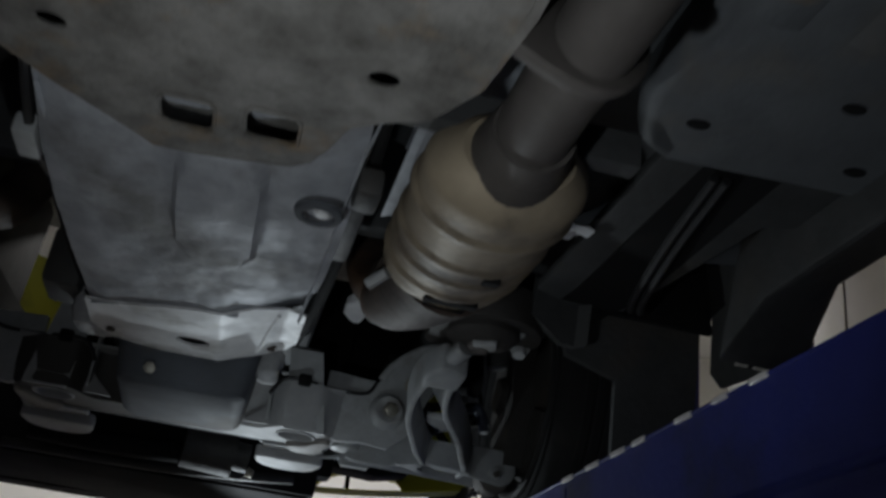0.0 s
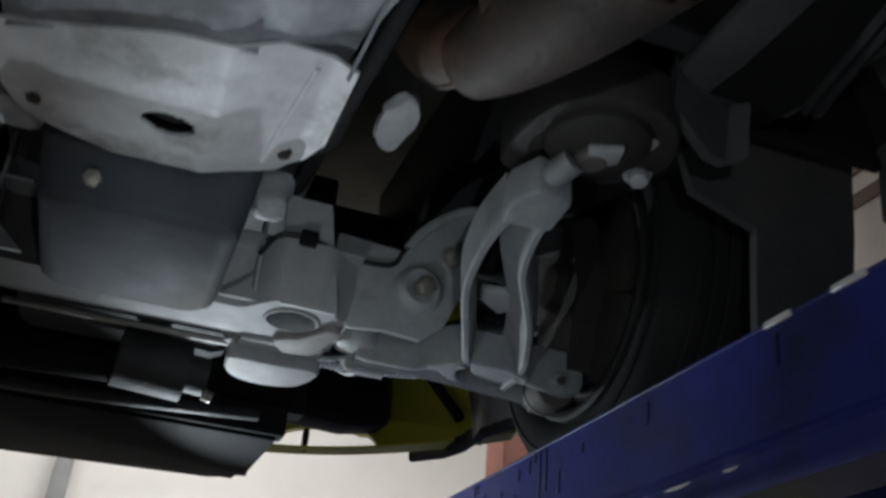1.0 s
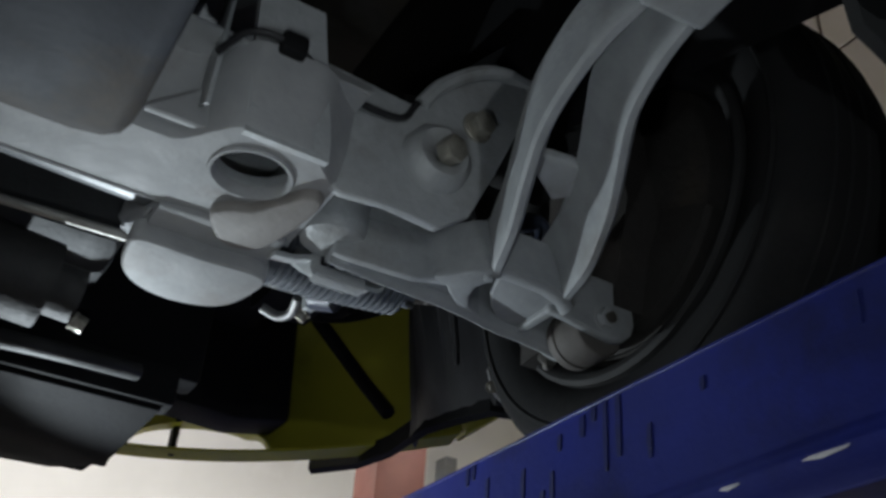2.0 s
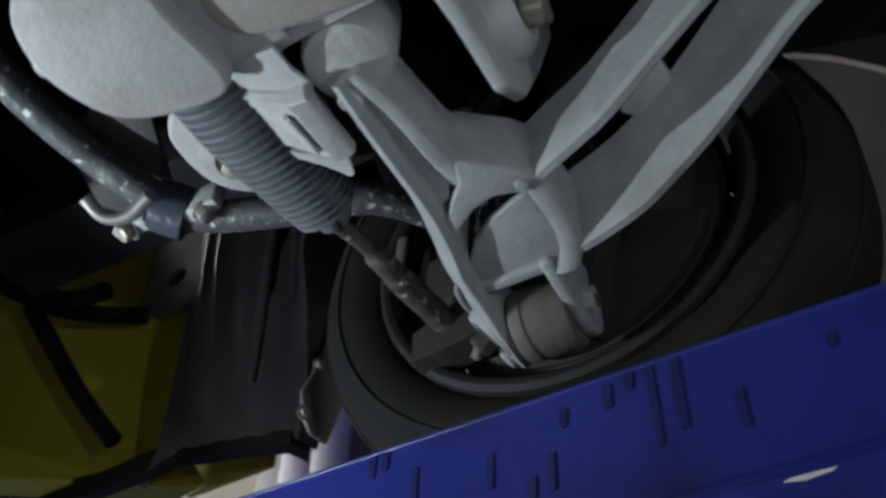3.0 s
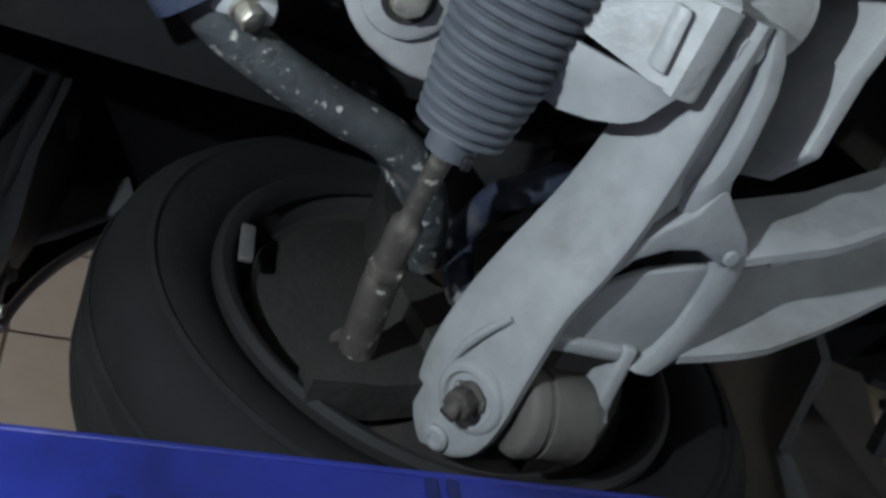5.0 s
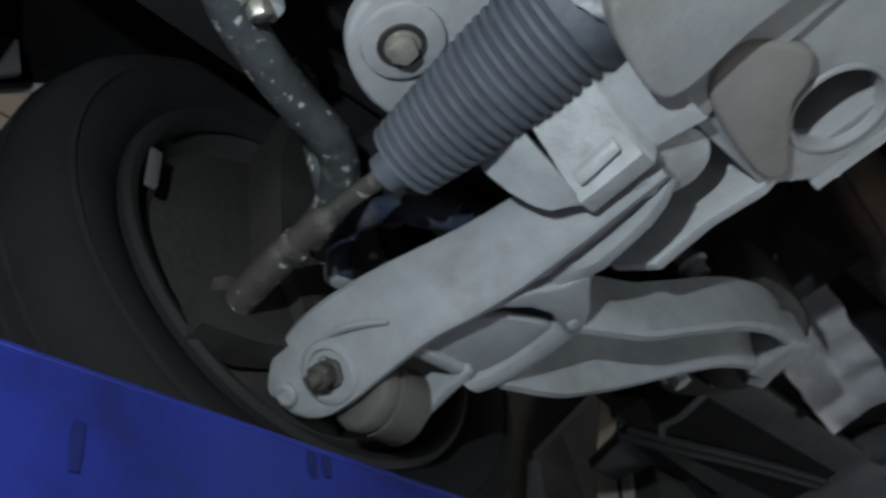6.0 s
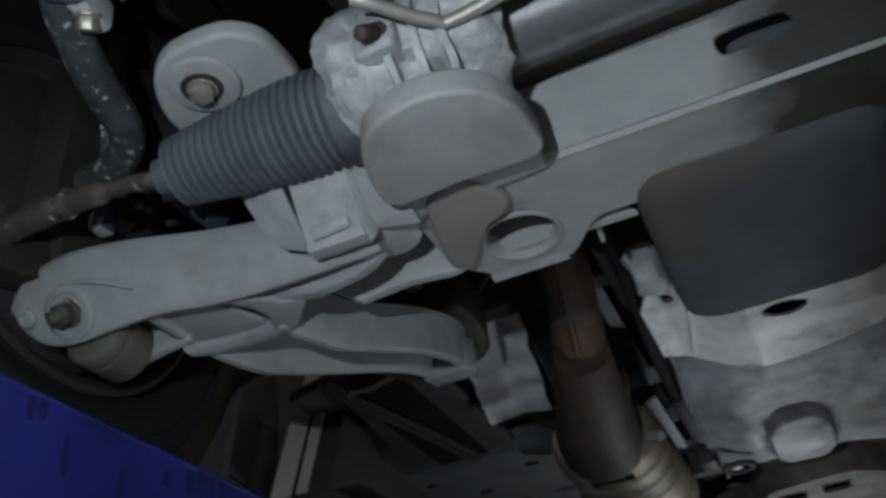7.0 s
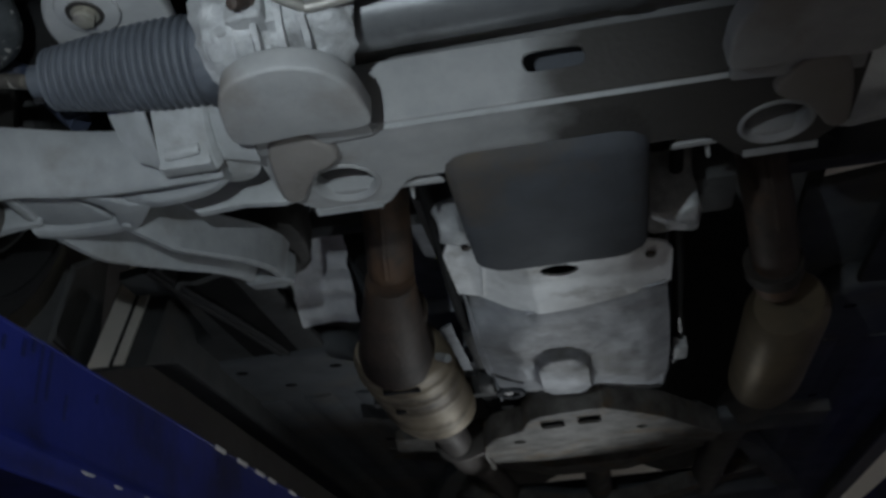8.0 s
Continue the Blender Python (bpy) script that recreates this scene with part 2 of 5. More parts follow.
UPRIGHT = Matrix(((1, 0, 0, 0), (0, 0, -1, 0), (0, 1, 0, 0), (0, 0, 0, 1)))  # outline in x and z, thickness towards -y


def standing(y):
    """Lays an outline given in x and z on the plane y; thickness runs towards the rear."""
    return Matrix.Translation((0, y, 0)) @ UPRIGHT


SIDEWAYS = Matrix(((0, 0, 1, 0), (1, 0, 0, 0), (0, 1, 0, 0), (0, 0, 0, 1)))  # outline in y and z, thickness towards +x


def sideways(x):
    return Matrix.Translation((x, 0, 0)) @ SIDEWAYS


# ---- workshop ----
def workshop():
    floor = bm_out(block((-6, -7, -0.12), (6, 7, 0.0), 0), "floor", M_FLOOR)
    tagged(floor, "pale worn workshop floor under the lift", "floor", kind="structure")
    ceiling = bm_out(block((-6, -7, 4.2), (6, 7, 4.3), 0), "ceiling", M_WALL)
    tagged(ceiling, "plain white workshop ceiling", "ceiling", kind="structure")
    for name, lo, hi in (("wall_north", (-6, 5.2, 0), (6, 5.35, 4.2)), ("wall_south", (-6, -7.1, 0), (6, -6.95, 4.2)),
                         ("wall_east", (4.6, -6.95, 0), (4.75, 5.2, 4.2)), ("wall_west", (-4.75, -6.95, 0), (-4.6, 5.2, 4.2))):
        tagged(bm_out(block(lo, hi, 0), name, M_WALL), "white painted workshop wall", "wall", kind="structure")
    # steel door posts standing before the bright wall
    for x in (-0.27, 3.4):
        bm = block((x - 0.05, 5.06, 0), (x + 0.05, 5.2, 3.6), 0.006)
        tagged(bm_out(bm, "door_post", M_GREYSTEEL), "grey steel post against the white wall", "post", "door posts")


def tiled_wall():
    # added dark wall: its colour carries the darkness of the far room
    rear = bm_out(block((1.75, -6.9, 0), (1.87, -0.215, 4.19), 0), "partition", M_DARKWALL)
    tagged(rear, "added dark backing wall for the unlit far end of the room", "wall", kind="structure")
    wall = bm_out(block((1.75, -0.21, 0), (1.87, 0.88, 4.19), 0), "tiled_partition", M_GROUT)
    tagged(wall, "partition faced with cream tiles and brown joints", "wall", kind="structure")
    me = None
    for i in range(6, 9):
        for j in range(11):
            if me is None:
                bm = block((-0.006, 0.004, 0.004), (0.0, 0.326, 0.326), 0.003, segs=1)
                ob = bm_out(bm, "tile", M_TILE, wall)
                me = ob.data
            else:
                ob = new("tile", me)
                ob.parent = wall
            ob.location = (1.747, -2.19 + 0.33 * i, 0.40 + 0.33 * j)


def tile_border():
    """Two brown border strips across the tiles."""
    for z in (2.585, 2.685):
        bm = block((1.736, -0.205, z), (1.7405, 0.87, z + 0.045), 0.001, segs=1)
        tagged(bm_out(bm, "tile_border", M_GROUT), "brown glazed border strip across the tiles", "tile border", kind="structure")


def lift_runway(side):
    """A long folded-steel runway on which the wheels stand; side +1 is the car's right."""
    root = thing("lift_runway", "blue painted steel lift runway with oil runs and painted edge glints", "lift runway", "lift runways")
    x0, x1, top = 0.55, 1.12, 1.587
    bm = block((x0 + 0.004, -3.4, top - 0.012), (x1, 2.1, top - 0.001), 0.002)
    deck = [("deck", bm)]
    prof = [(x0, top - 0.002), (x0 + 0.006, top - 0.002), (x0 + 0.006, top - 0.108), (x0 - 0.014, top - 0.128),
            (x0 - 0.014, top - 0.150), (x0 + 0.05, top - 0.150), (x0 + 0.05, top - 0.156), (x0 - 0.020, top - 0.156), (x0 - 0.020, top - 0.125), (x0, top - 0.105)]
    inner = prism([(u, v) for u, v in prof], 0, 5.5, 0.0015, (), Matrix.Translation((0, 2.1, 0)) @ UPRIGHT, 1)
    outer = block((x1 - 0.006, -3.4, top - 0.18), (x1, 2.1, top + 0.06), 0.002)
    lip = block((x0 - 0.001, -3.4, top - 0.003), (x0 + 0.008, 2.1, top + 0.001), 0.001, segs=1)
    pieces = deck + [("side_rail", inner), ("outer_rail", outer)]
    # two scissor legs and a foot beam carry the runway, far behind and in front of the car's wheels
    for y in (-3.1, 1.85):
        pieces.append(("lift_leg", block((x0 + 0.16, y - 0.09, 0.02), (x1 - 0.16, y + 0.09, top - 0.011 + 0.014 * (0.25 - y)), 0.006)))
        pieces.append(("foot_plate", block((x0 + 0.06, y - 0.2, 0.0), (x1 - 0.06, y + 0.2, 0.02), 0.003)))

    def lean(b):
        for v in b.verts:
            if v.co.z > 1.3:
                v.co.z += 0.014 * (0.25 - v.co.y)
        return b

    for name, b in pieces:
        if not name.startswith(("lift_leg", "foot")):
            lean(b)
        part(name, b if side > 0 else mirror_bm(b), M_BLUE, root)
    if side > 0:
        part("rim", lean(lip), M_BLUE, root)
        rnd = random.Random(5)
        # pale slips on the top edge stand in for brightness glimpsed past it
        for k in range(7):
            y = -0.50 - 0.085 * k - rnd.uniform(0, 0.03)
            bm = block((x0 - 0.0030, y - 0.016 - rnd.uniform(0, 0.014), top - 0.005), (x0 + 0.006, y + 0.012, top + 0.002), 0.0012, segs=1)
            part("worn_patch", lean(bm), M_GLINT, root)
        # pale slips on the lower edge are painted glints
        for y, dz, length in ((-0.115, 0.0, 0.016), (-0.185, 0.001, 0.010), (-0.27, 0.0, 0.020), (-0.325, 0.001, 0.007), (-0.385, 0.0, 0.024), (-0.47, 0.001, 0.012)):
            bm = prism([(y - length, top - 0.128 - dz), (y + 0.6 * length, top - 0.1275 - dz), (y + length, top - 0.129 - dz), (y + 0.2 * length, top - 0.1315 - dz), (y - 0.8 * length, top - 0.130 - dz)], 0, 0.0015, 0.0004, (), sideways(x0 - 0.0214), 1)
            part("worn_patch", lean(bm), M_GLINT, root)
        # oil runs down the inner side
        runs = ((0.205, 0.0, 0.02), (0.193, 0.0, 0.016), (0.165, 0.022, 0.034), (0.10, 0.03, 0.03), (0.04, 0.012, 0.016), (0.005, 0.004, 0.02), (-0.012, 0.0, 0.014),
                (0.052, 0.045, 0.03), (0.068, 0.06, 0.018), (-0.028, 0.0, 0.066), (-0.046, 0.0, 0.058), (-0.085, 0.04, 0.03), (-0.15, 0.02, 0.012), (0.36, 0.03, 0.03), (-0.30, 0.01, 0.026), (-0.52, 0.01, 0.03))
        for y, down, length in runs:
            w = 0.0022 + 0.0012 * rnd.random()
            z1 = top - 0.004 - down
            bm = prism([(y - w, z1), (y + w, z1), (y + 0.8 * w + 0.002, z1 - 0.5 * length), (y + w, z1 - length), (y - w * 0.6, z1 - length), (y - 0.9 * w, z1 - 0.5 * length)], 0, 0.0012, 0, (), sideways(x0 - 0.0013))
            part("oil_run", lean(bm), M_GRIME, root)
    return root


def lift_post():
    root = thing("lift_post", "blue painted steel lift post standing on the floor", "lift post", "lift posts")
    part("column", block((1.30, 0.86, 0.012), (1.46, 0.975, 3.6), 0.01), M_BLUE, root)
    part("face_plate", block((1.26, 0.765, 0.012), (1.44, 0.86, 3.6), 0.006), M_BLUE, root)
    part("foot_plate", block((1.2, 0.70, 0.0), (1.56, 1.05, 0.012), 0.002), M_BLUE, root)
    return root


def shop_clutter():
    root = thing("tool_cabinet", "lime green steel cabinet standing on the floor", "cabinet")
    part("body", block((2.1, 1.30, 0.05), (2.5, 1.61, 3.3), 0.01), M_LIME, root)
    part("plinth", block((2.12, 1.32, 0.0), (2.48, 1.59, 0.05), 0.004), M_GREYSTEEL, root)
    locker = thing("steel_locker", "grey steel locker beside the green cabinet", "locker")
    part("body", block((2.12, 1.63, 0.04), (2.48, 1.80, 3.25), 0.008), M_GREYSTEEL, locker)
    part("plinth", block((2.14, 1.65, 0.0), (2.46, 1.78, 0.04), 0.004), M_BLACK, locker)
    part("door_edge", block((2.092, 1.44, 0.1), (2.1, 1.46, 3.2), 0.002), M_GREYSTEEL, root)
    root = thing("red_stand", "red brown painted stand on the floor", "stand")
    part("column", block((1.58, 2.55, 0.01), (1.80, 2.75, 3.0), 0.01), M_BRICKRED, root)
    part("foot", block((1.48, 2.45, 0.0), (1.9, 2.85, 0.01), 0.002), M_BRICKRED, root)


# ---- car body ----
def car_body():
    root = thing("car_body", "yellow-green car seen from below, dusty grey underside", "car body")
    # floor panels either side of the tunnel, with pressed ribs
    for s in (1, -1):
        def put(name, bm, m, label=""):
            return part(name, bm if s > 0 else mirror_bm(bm), m, root, label)
        floor = prism([(0.37, -3.2), (0.80, -3.2), (0.80, -0.60), (0.62, -0.545), (0.37, -0.60)], 1.955, 1.975, 0.004)
        put("floor_panel", floor, M_UNDER)
        stiff = prism([(0.405, -3.2), (0.82, -3.2), (0.83, -0.93), (0.62, -0.915), (0.50, -0.905), (0.455, -0.935), (0.425, -1.02)], 1.895, 1.957, 0.022, segs=3)
        put("floor_tray", stiff, M_UNDER, "grey pressed floor tray with drain holes")
        for k, (x, y) in enumerate(((0.50, -1.0), (0.705, -0.985), (0.63, -1.09), (0.52, -1.6))):
            put("drain_plug", prism(circle(x, y, 0.014, 0.009, 12), 1.8935, 1.897, 0.001, segs=1), M_BLACK)
        for k in range(3):
            rib = loft([[(0.44 + 0.12 * k, y, 1.893), (0.46 + 0.12 * k, y, 1.888), (0.49 + 0.12 * k, y, 1.888), (0.51 + 0.12 * k, y, 1.893), (0.5 + 0.12 * k, y, 1.90), (0.45 + 0.12 * k, y, 1.90)] for y in (-2.9, -1.25, -1.18)])
            put("pressed_rib", rib, M_UNDER)
        rail = [[(0.555 + d, y, z + 0.0), (0.655 + d, y, z), (0.66 + d, y, z + 0.07), (0.55 + d, y, z + 0.07)] for y, z, d in ((-0.95, 1.905, 0.0), (-0.5, 1.90, 0.0), (-0.33, 1.915, -0.02), (0.1, 1.97, -0.10), (0.75, 1.98, -0.12))]
        # steel rail coloured black, with its shade in the colour
        put("chassis_rail", loft(rail), M_BLACK)
        sill = prism([(-3.2, 1.850), (-1.0, 1.842), (-0.74, 1.836), (-0.66, 1.805), (-0.612, 1.785), (-0.70, 2.00), (-0.862, 2.28), (-3.2, 2.28)], 0.735, 0.856, 0.008, (), SIDEWAYS)
        for v in sill.verts:
            if v.co.x > 0.80 and v.co.z < 1.88 and v.co.y < -0.70:
                v.co.z += 0.045
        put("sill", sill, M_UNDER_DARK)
        arch = []
        for k in range(15):
            a = math.pi * (0.20 + 0.78 * k / 14)
            y, z = 0.075 + 0.445 * math.cos(a), 1.90 + 0.445 * math.sin(a)
            arch.append([(0.50, y, z), (0.855, y, z), (0.855, y + 0.012 * math.cos(a), z + 0.012 * math.sin(a)), (0.50, y + 0.012 * math.cos(a), z + 0.012 * math.sin(a))])
        put("wheel_arch", loft(arch), M_BLACK)
        arc = [(a, min(0.45, 0.392 + 0.05 * (a - 0.621))) for a in np.linspace(0.30, 3.0, 40)]
        lip = [(0.862, 0.075 + r * math.cos(a), 1.90 + r * math.sin(a)) for a, r in arc]
        put("arch_lip", tube(lip, 0.007, 8), M_WHITELIP, "bright rolled edge of the wheel arch")
        # painted wing edge coloured black for its shaded inner side
        put("arch_return", loft([[(x, 0.075 + q * math.cos(a), 1.90 + q * math.sin(a)) for x, q in ((0.856, r), (0.862, r), (0.862, 0.50), (0.856, 0.50))] for a, r in arc]), M_BLACK)
        put("arch_pad", prism([(0.327, 2.180), (0.338, 2.236), (0.399, 2.187), (0.46, 2.135), (0.455, 2.045), (0.393, 2.105)], 0, 0.012, 0.004, (), sideways(0.80)), M_GREYSTEEL)
        inner = prism([(-0.42, 1.93), (0.30, 1.95), (0.50, 2.05), (0.75, 2.06), (0.80, 2.4), (-0.42, 2.4)], 0.48, 0.50, 0.003, (), SIDEWAYS)
        # black stands in for the shade on this wing wall
        put("inner_wing", inner, M_BLACK)
        skirt = []
        for k in range(9):
            v = k / 8
            z = 1.838 + 0.40 * v
            y = -0.375 - 0.03 * math.sin(2.6 * v)
            skirt.append([(0.50, y - 0.06, z + 0.03), (0.56, y - 0.035, z), (0.585, y - 0.03, z), (0.60, y - 0.05, z), (0.60, y - 0.065, z), (0.585, y - 0.045, z), (0.56, y - 0.05, z), (0.50, y - 0.075, z + 0.03)])
        put("rear_arch_wall", loft(skirt), M_UNDER_DARK)
        front_floor = prism([(0.50, -0.95), (0.84, -0.95), (0.80, -0.84), (0.70, -0.80), (0.66, -0.44), (0.56, -0.43), (0.50, -0.46)], 1.905, 1.925, 0.006)
        put("toe_board", front_floor, M_UNDER_DARK)
        # unseen lid added above the arch gap to keep it dark
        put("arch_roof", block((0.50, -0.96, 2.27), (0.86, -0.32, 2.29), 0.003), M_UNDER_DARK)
        put("wing_skin", prism([(-0.66, 1.80), (-0.52, 1.815), (-0.40, 1.825), (-0.365, 1.86), (-0.40, 2.30), (-0.66, 2.30)], 0.858, 0.866, 0.002, (), SIDEWAYS), M_UNDER_DARK)
        flap = [[(x0, y, z), (0.862, y + 0.005, z), (0.862, y - 0.008, z), (x0, y - 0.013, z)] for x0, y, z in ((0.715, -0.270, 1.655), (0.710, -0.285, 1.75), (0.705, -0.300, 1.835), (0.61, -0.305, 1.862), (0.58, -0.315, 1.95), (0.56, -0.335, 2.12))]
        put("mud_flap", loft(flap), M_UNDER_DARK)
        # pale folded flange on the front end of the sill, facing the wheel
        for x0, x1, m in ((0.799, 0.840, M_CREAM), (0.791, 0.799, M_BLACK), (0.772, 0.791, M_CREAM)):
            rings = [[(x0, y, z), (x1, y, z), (x1, y - 0.006, z), (x0, y - 0.006, z)] for y, z in ((-0.598, 1.790), (-0.688, 2.00), (-0.850, 2.275))]
            put("sill_flange", loft(rings), m)
        for dx in (0.0, 0.016):
            line = spline([(0.575 + dx, -0.90, 1.898), (0.60 + dx, -0.72, 1.893), (0.635 + dx, -0.54, 1.89), (0.66 + dx, -0.47, 1.90)], 5)
            put("brake_line", tube(line, 0.0065, 8), M_CABLE)
    # tunnel over the gearbox and exhaust
    tun = [[(XC - 0.42, y, 1.955), (XC - 0.34, y, 2.06), (XC - 0.15, y, 2.14), (XC + 0.15, y, 2.14), (XC + 0.34, y, 2.06), (XC + 0.42, y, 1.955),
            (XC + 0.42, y, 1.975), (XC + 0.35, y, 2.09), (XC + 0.15, y, 2.17), (XC - 0.15, y, 2.17), (XC - 0.35, y, 2.09), (XC - 0.42, y, 1.975)] for y in (-3.2, -0.45)]
    # the tunnel's shade is in its darker coat
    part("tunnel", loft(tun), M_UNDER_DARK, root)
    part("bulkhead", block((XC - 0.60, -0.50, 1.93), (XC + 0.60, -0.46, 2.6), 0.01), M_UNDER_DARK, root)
    # unseen lid added over the engine bay to keep it dark
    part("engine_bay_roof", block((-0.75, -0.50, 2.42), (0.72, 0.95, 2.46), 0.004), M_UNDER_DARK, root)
    # front bumper skin, yellow green inside, with lamp openings above its lower lip
    def edge(u, back):
        return (XC + (0.86 - 0.2 * back) * u, 1.235 - back - 0.52 * abs(u) ** 3.0)
    def floor_z(x):
        d = (abs(x - XC) - 0.51) / 0.115
        return 1.838 + (0.052 * math.sqrt(1 - d * d) if abs(d) < 1 else 0.0)
    skin = []
    for k in range(121):
        u = -1 + 2 * k / 120
        x, y = edge(u, 0.0)
        xi, yi = edge(u, 0.02)
        zb = floor_z(x)
        skin.append([(x, y - 0.02, zb), (x, y + 0.012, max(1.87, zb + 0.002)), (x, y + 0.02, 1.97), (x, y, 2.10), (x, y - 0.05, 2.35),
                     (xi, yi - 0.05, 2.35), (xi, yi, 2.10), (xi, yi + 0.018, 1.97), (xi, yi + 0.008, max(1.875, zb + 0.004)), (xi, yi - 0.02, zb + 0.001)])
    part("front_bumper", loft(skin), M_YELLOW, root, "yellow-green bumper skin")
    lip = []
    for k in range(61):
        u = -1 + 2 * k / 60
        x, y = edge(u, 0.0)
        xi, yi = edge(u, 0.035)
        lip.append([(x, y + 0.012, 1.828), (x, y + 0.012, 1.834), (xi, yi, 1.839), (xi, yi, 1.834)])
    for s in (1, -1):
        side = prism([(0.575, 1.842), (0.72, 1.836), (0.73, 2.10), (0.70, 2.36), (0.52, 2.36), (0.545, 2.10)], 0.838, 0.846, 0.002, (), SIDEWAYS)
        part("bumper_side", side if s > 0 else mirror_bm(side), M_YELLOW, root)
        stay = prism([(0.66, 2.11), (0.72, 2.09), (0.80, 2.12), (0.82, 2.36), (0.64, 2.36)], 0.735, 0.741, 0.002, (circle(0.735, 2.17, 0.018, n=16)[::-1],), SIDEWAYS)
        part("lamp_bracket", stay if s > 0 else mirror_bm(stay), M_UNDER, root)
    part("bumper_lip", loft(lip), M_YELLOW, root)
    for x in (0.45, 2 * XC - 0.45):
        part("lip_strut", block((x - 0.006, 1.13, 1.83), (x + 0.006, 1.16, 1.91), 0.002), M_BLACK, root)
    # splash shield under the radiator, with a stepped corner, and the dark ducts above it
    tray = prism([(-0.62, 0.56), (0.285, 0.56), (0.262, 0.705), (0.266, 0.742), (0.247, 0.744), (0.247, 0.757), (0.20, 0.80), (-0.29, 0.86), (-0.62, 0.84)], 1.660, 1.668, 0.002)
    for v in tray.verts:
        v.co.z += 0.12 * max(0.0, 0.70 - v.co.y) * 2.0
    part("splash_shield", tray, M_BLACK, root)
    part("shield_front", prism([(-0.62, 1.664), (0.245, 1.664), (0.32, 1.76), (0.32, 1.92), (-0.62, 1.92)], 0, 0.01, 0.002, (), standing(0.80)), M_BLACK, root)
    part("radiator_support", block((-0.45, 0.55, 1.70), (0.30, 0.60, 1.76), 0.008), M_BLACK, root)
    part("radiator", block((-0.40, 0.60, 1.76), (0.34, 0.66, 2.3), 0.01), M_BLACK, root)
    part("air_duct", prism([(0.34, 1.86), (0.50, 1.852), (0.600, 1.872), (0.585, 2.10), (0.34, 2.10)], 0, 0.10, 0.01, (), standing(1.02)), M_BLACK, root)
    part("headlamp_box", block((0.30, 0.70, 2.02), (0.50, 0.92, 2.3), 0.02), M_BLACK, root)
    # wheel-arch liner in front of the right wheel: a folded plastic apron, open below
    levels = ((1.796, ((0.778, 0.452), (0.748, 0.458), (0.728, 0.52), (0.712, 0.60), (0.716, 0.665), (0.745, 0.70))),
              (1.822, ((0.785, 0.450), (0.742, 0.450), (0.716, 0.522), (0.700, 0.585), (0.704, 0.640), (0.745, 0.675))),
              (1.870, ((0.792, 0.447), (0.733, 0.442), (0.702, 0.50), (0.682, 0.570), (0.690, 0.622), (0.745, 0.650))),
              (1.950, ((0.798, 0.440), (0.708, 0.432), (0.676, 0.485), (0.656, 0.560), (0.672, 0.606), (0.745, 0.645))),
              (2.030, ((0.800, 0.425), (0.682, 0.430), (0.648, 0.49), (0.632, 0.550), (0.656, 0.592), (0.745, 0.640))),
              (2.300, ((0.790, 0.370), (0.640, 0.400), (0.602, 0.47), (0.590, 0.530), (0.620, 0.575), (0.745, 0.640))))
    rings = []
    for z, pts in levels:
        line = []
        for k in range(len(pts) - 1):
            for i in range(4):
                t = i / 4
                fold = 0.007 * math.sin(11 * (k + t) + 6 * z) * min(1.0, (z - 1.79) * 9)
                line.append((pts[k][0] + (pts[k + 1][0] - pts[k][0]) * t + fold, pts[k][1] + (pts[k + 1][1] - pts[k][1]) * t, z))
        line.append((*pts[-1], z))
        rings.append(line + [(x + 0.004, y + 0.003, z) for x, y, z in line[::-1]])
    part("arch_liner", loft(rings), M_LINER, root, "black plastic liner before the wheel")
    for pts, r in ((((0.716, 0.462, 1.905), (0.694, 0.452, 1.99), (0.672, 0.440, 2.08), (0.652, 0.428, 2.17)), 0.010), (((0.704, 0.505, 1.865), (0.683, 0.488, 1.94), (0.661, 0.470, 2.02), (0.640, 0.452, 2.11)), 0.009)):
        part("liner_rib", tube(spline(pts, 6), lambda t: r * (0.4 + 0.6 * math.sin(math.pi * t)), 10), M_LINER, root)
    foot = [[(x, y, z), (x + 0.012, y + 0.01, z - 0.004), (x + 0.012, y + 0.01, z + 0.028), (x, y, z + 0.032)] for x, y, z in
            ((0.770, 0.455, 1.786), (0.742, 0.464, 1.786), (0.722, 0.53, 1.788), (0.708, 0.60, 1.790), (0.718, 0.68, 1.796), (0.735, 0.78, 1.806), (0.730, 0.90, 1.816), (0.68, 1.00, 1.820))]
    part("liner_foot", loft(foot), M_BLACK, root)
    flange = [(0.727, 1.802), (0.742, 1.790), (0.773, 1.793), (0.790, 1.84), (0.803, 1.876), (0.805, 2.06), (0.775, 2.06), (0.750, 1.94), (0.732, 1.87), (0.716, 1.835)]
    part("liner_edge", prism(flange, 0, 0.005, 0.0015, (), standing(0.438)), M_DULLMETAL, root, "bare metal flange with screws")
    for p in ((0.723, 0.433, 1.808), (0.740, 0.433, 1.889), (0.758, 0.433, 1.96)):
        part("screw", hexbolt(p, (-0.3, -0.9, -0.2), 0.011, 0.007, 0.009), M_BOLT, root)
    for a, b in (((0.60, 0.86, 2.06), (0.71, 0.74, 1.86)), ((0.48, 0.88, 2.06), (0.72, 0.76, 2.09)), ((0.60, 0.70, 2.02), (0.56, 0.90, 2.12))):
        mid = [(a[i] + b[i]) / 2 + (0.02, 0.0, -0.02)[i] for i in range(3)]
        part("bumper_stay", tube(spline([a, mid, b], 6), 0.013, 8), M_BLACK, root)
    return root


